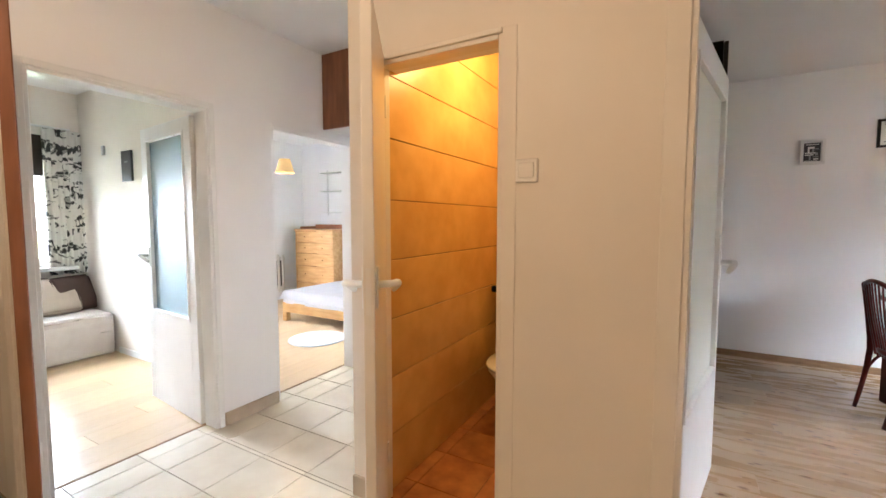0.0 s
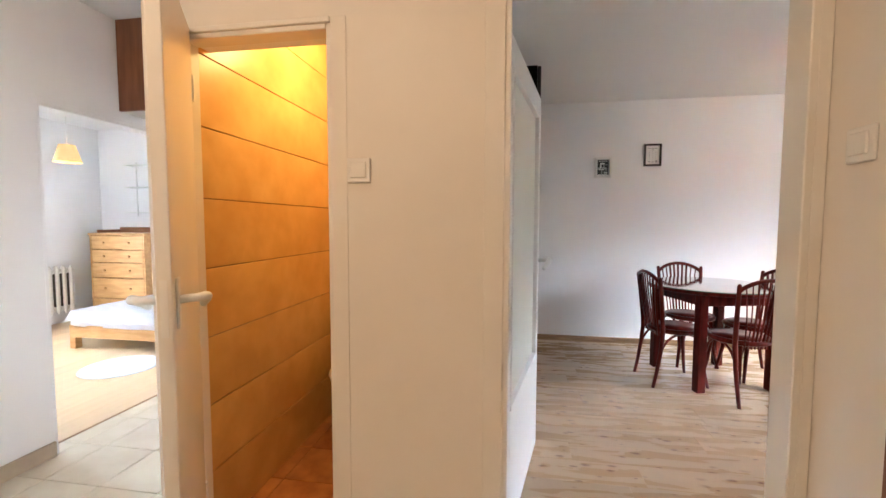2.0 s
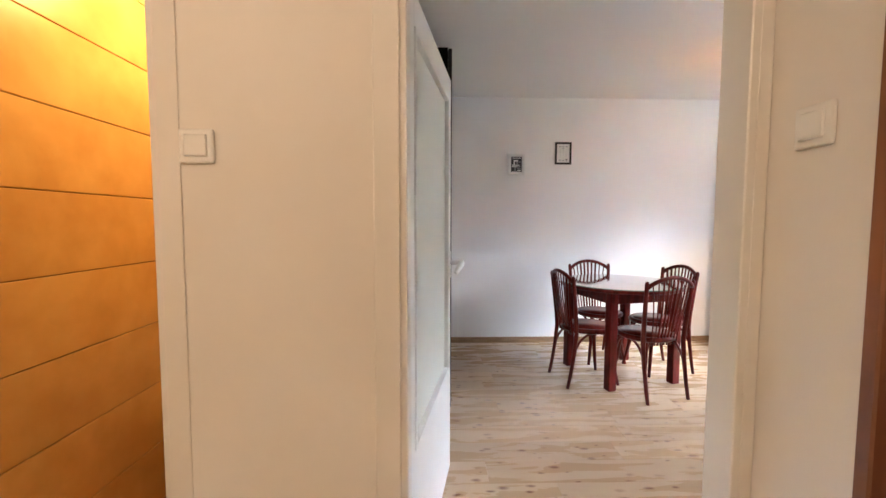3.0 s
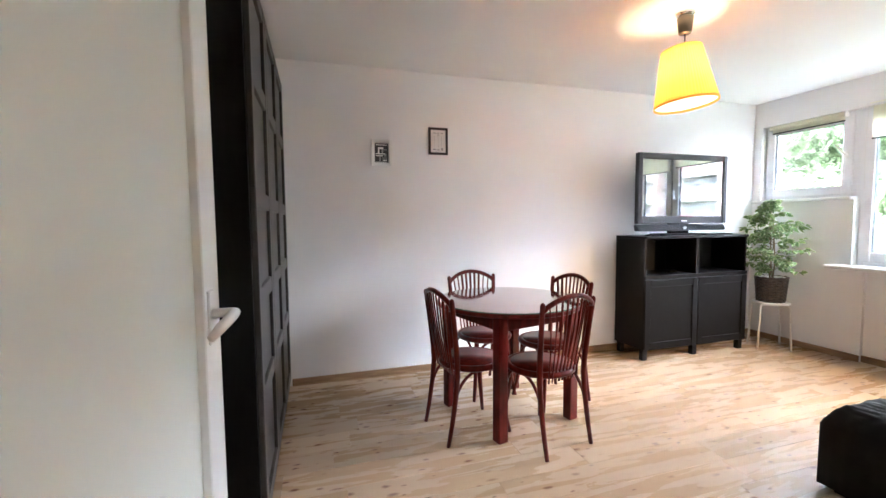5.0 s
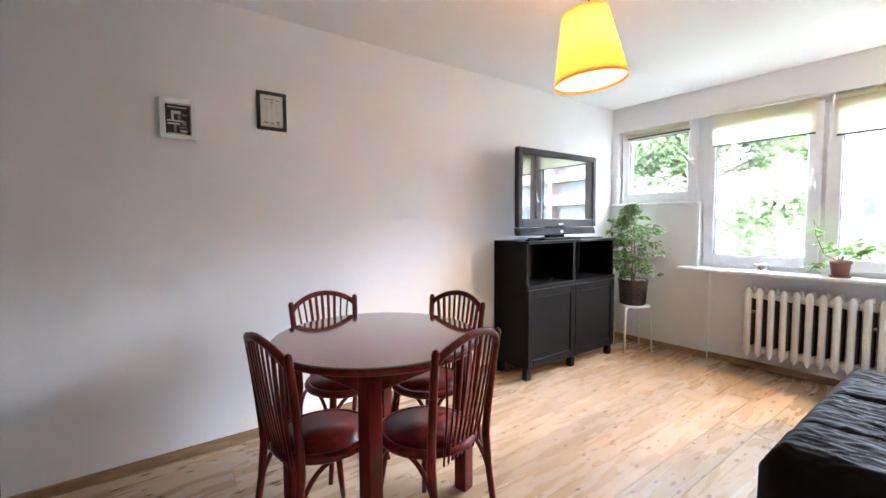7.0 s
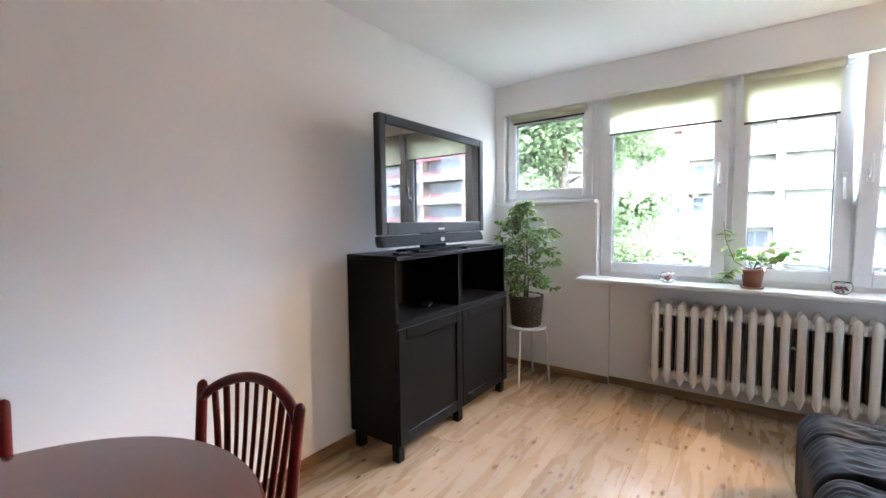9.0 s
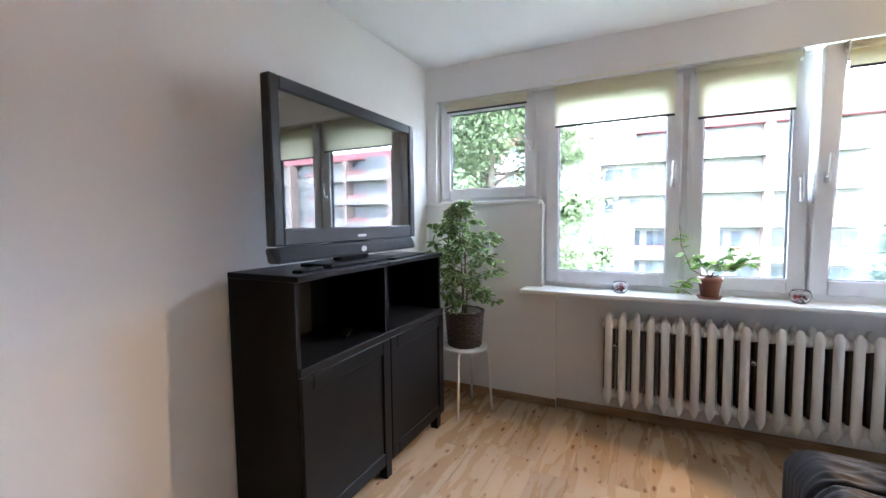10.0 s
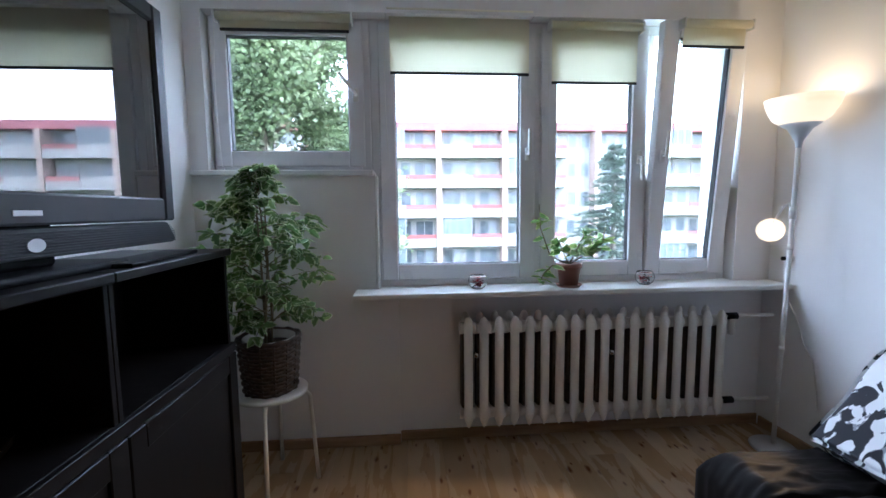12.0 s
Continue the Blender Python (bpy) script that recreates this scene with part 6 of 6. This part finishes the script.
tiled("floor_hall", -2.93, 0.40, -1.3, 1.204, -2.75, 1.508, 0.33, 0.33, M_TILE, M_GROUT, "cream ceramic floor tiles")
tiled("floor_alcove", -2.93, -1.765, 1.204, 2.65, -2.75, 1.508, 0.33, 0.33, M_TILE, M_GROUT, "cream ceramic floor tiles")
tiled("floor_study_doorway", -3.05, -2.9305, 0.44, 1.262, -2.75, 1.508, 0.33, 0.33, M_TILE, M_GROUT, "cream ceramic floor tiles in the doorway")
tiled("floor_bedroom_doorway", -3.05, -2.9305, 1.70, 2.53, -2.75, 1.508, 0.33, 0.33, M_TILE, M_GROUT, "cream ceramic floor tiles in the doorway")
tiled("floor_closet", -3.50, -3.05, -0.5, 0.36, -2.75, 1.508, 0.33, 0.33, M_TILE, M_GROUT, "cream ceramic floor tiles")
tiled("floor_toilet", -1.63, -0.97, 1.21, 2.65, -1.55, 1.42, 0.30, 0.30, M_OFLOOR, M_OGROUT, "rust brown floor tiles")


def boards_y(name, x0, x1, y0, y1, material, label):
    root = setting(name, boxes([(x0, x1, y0, y1, -0.0155, -0.004)]), M_JOINT, label, "floor")
    x = x0
    while x < x1 - 0.01:
        w = min(0.195, x1 - x)
        y = y0 - rng.uniform(0.0, 1.2)
        while y < y1:
            a, b = max(y, y0), min(y + 1.28, y1)
            if b - a > 0.02:
                me = mesh_of("plank", box(0, w - 0.0008, 0, b - a - 0.0008, -0.006, 0, 0.0006))
                part("plank", me, material, root, at=(x, a, 0))
            y += 1.28
        x += 0.195


boards_y("floor_study", -5.9, -3.065, -1.2, 1.69, M_BEECH, "pale beech laminate floor")
boards_y("floor_bedroom", -6.2, -3.065, 1.75, 4.9, M_BEECH, "pale beech laminate floor")

# toilet wall tiles, on the three walls inside
TH = 0.281


def wall_tiles(name, origin, turn, length, start=0.0):
    root = tagged(thing(name, pose(*origin, 0, 0, turn), "orange tiled toilet wall", "wall"), kind="structure")
    part("grout", box(0, length, -0.004, 0.0, 0, H), M_OGROUT, root)
    shared = {}
    u = start
    while u < length:
        a, b = max(0, u), min(length, u + 1.50)
        for k in range(10):
            z0, z1 = k * TH, min(H, (k + 1) * TH)
            if b - a > 0.01 and z1 - z0 > 0.01:
                q = (round(b - a, 4), round(z1 - z0, 4))
                if q not in shared:
                    shared[q] = mesh_of("tile", box(0.0004, q[0] - 0.0002, -0.012, -0.003, 0.002, q[1] - 0.002, 0.002))
                part("tile", shared[q], M_OTILE, root, at=(a, 0, z0))
        u += 1.50


wall_tiles("wall_tiles_west", (-1.63, 1.28, 0), 90, 1.37)
wall_tiles("wall_tiles_north", (-1.618, 2.65, 0), 0, 0.636)
wall_tiles("wall_tiles_east", (-0.97, 2.638, 0), -90, 1.25)
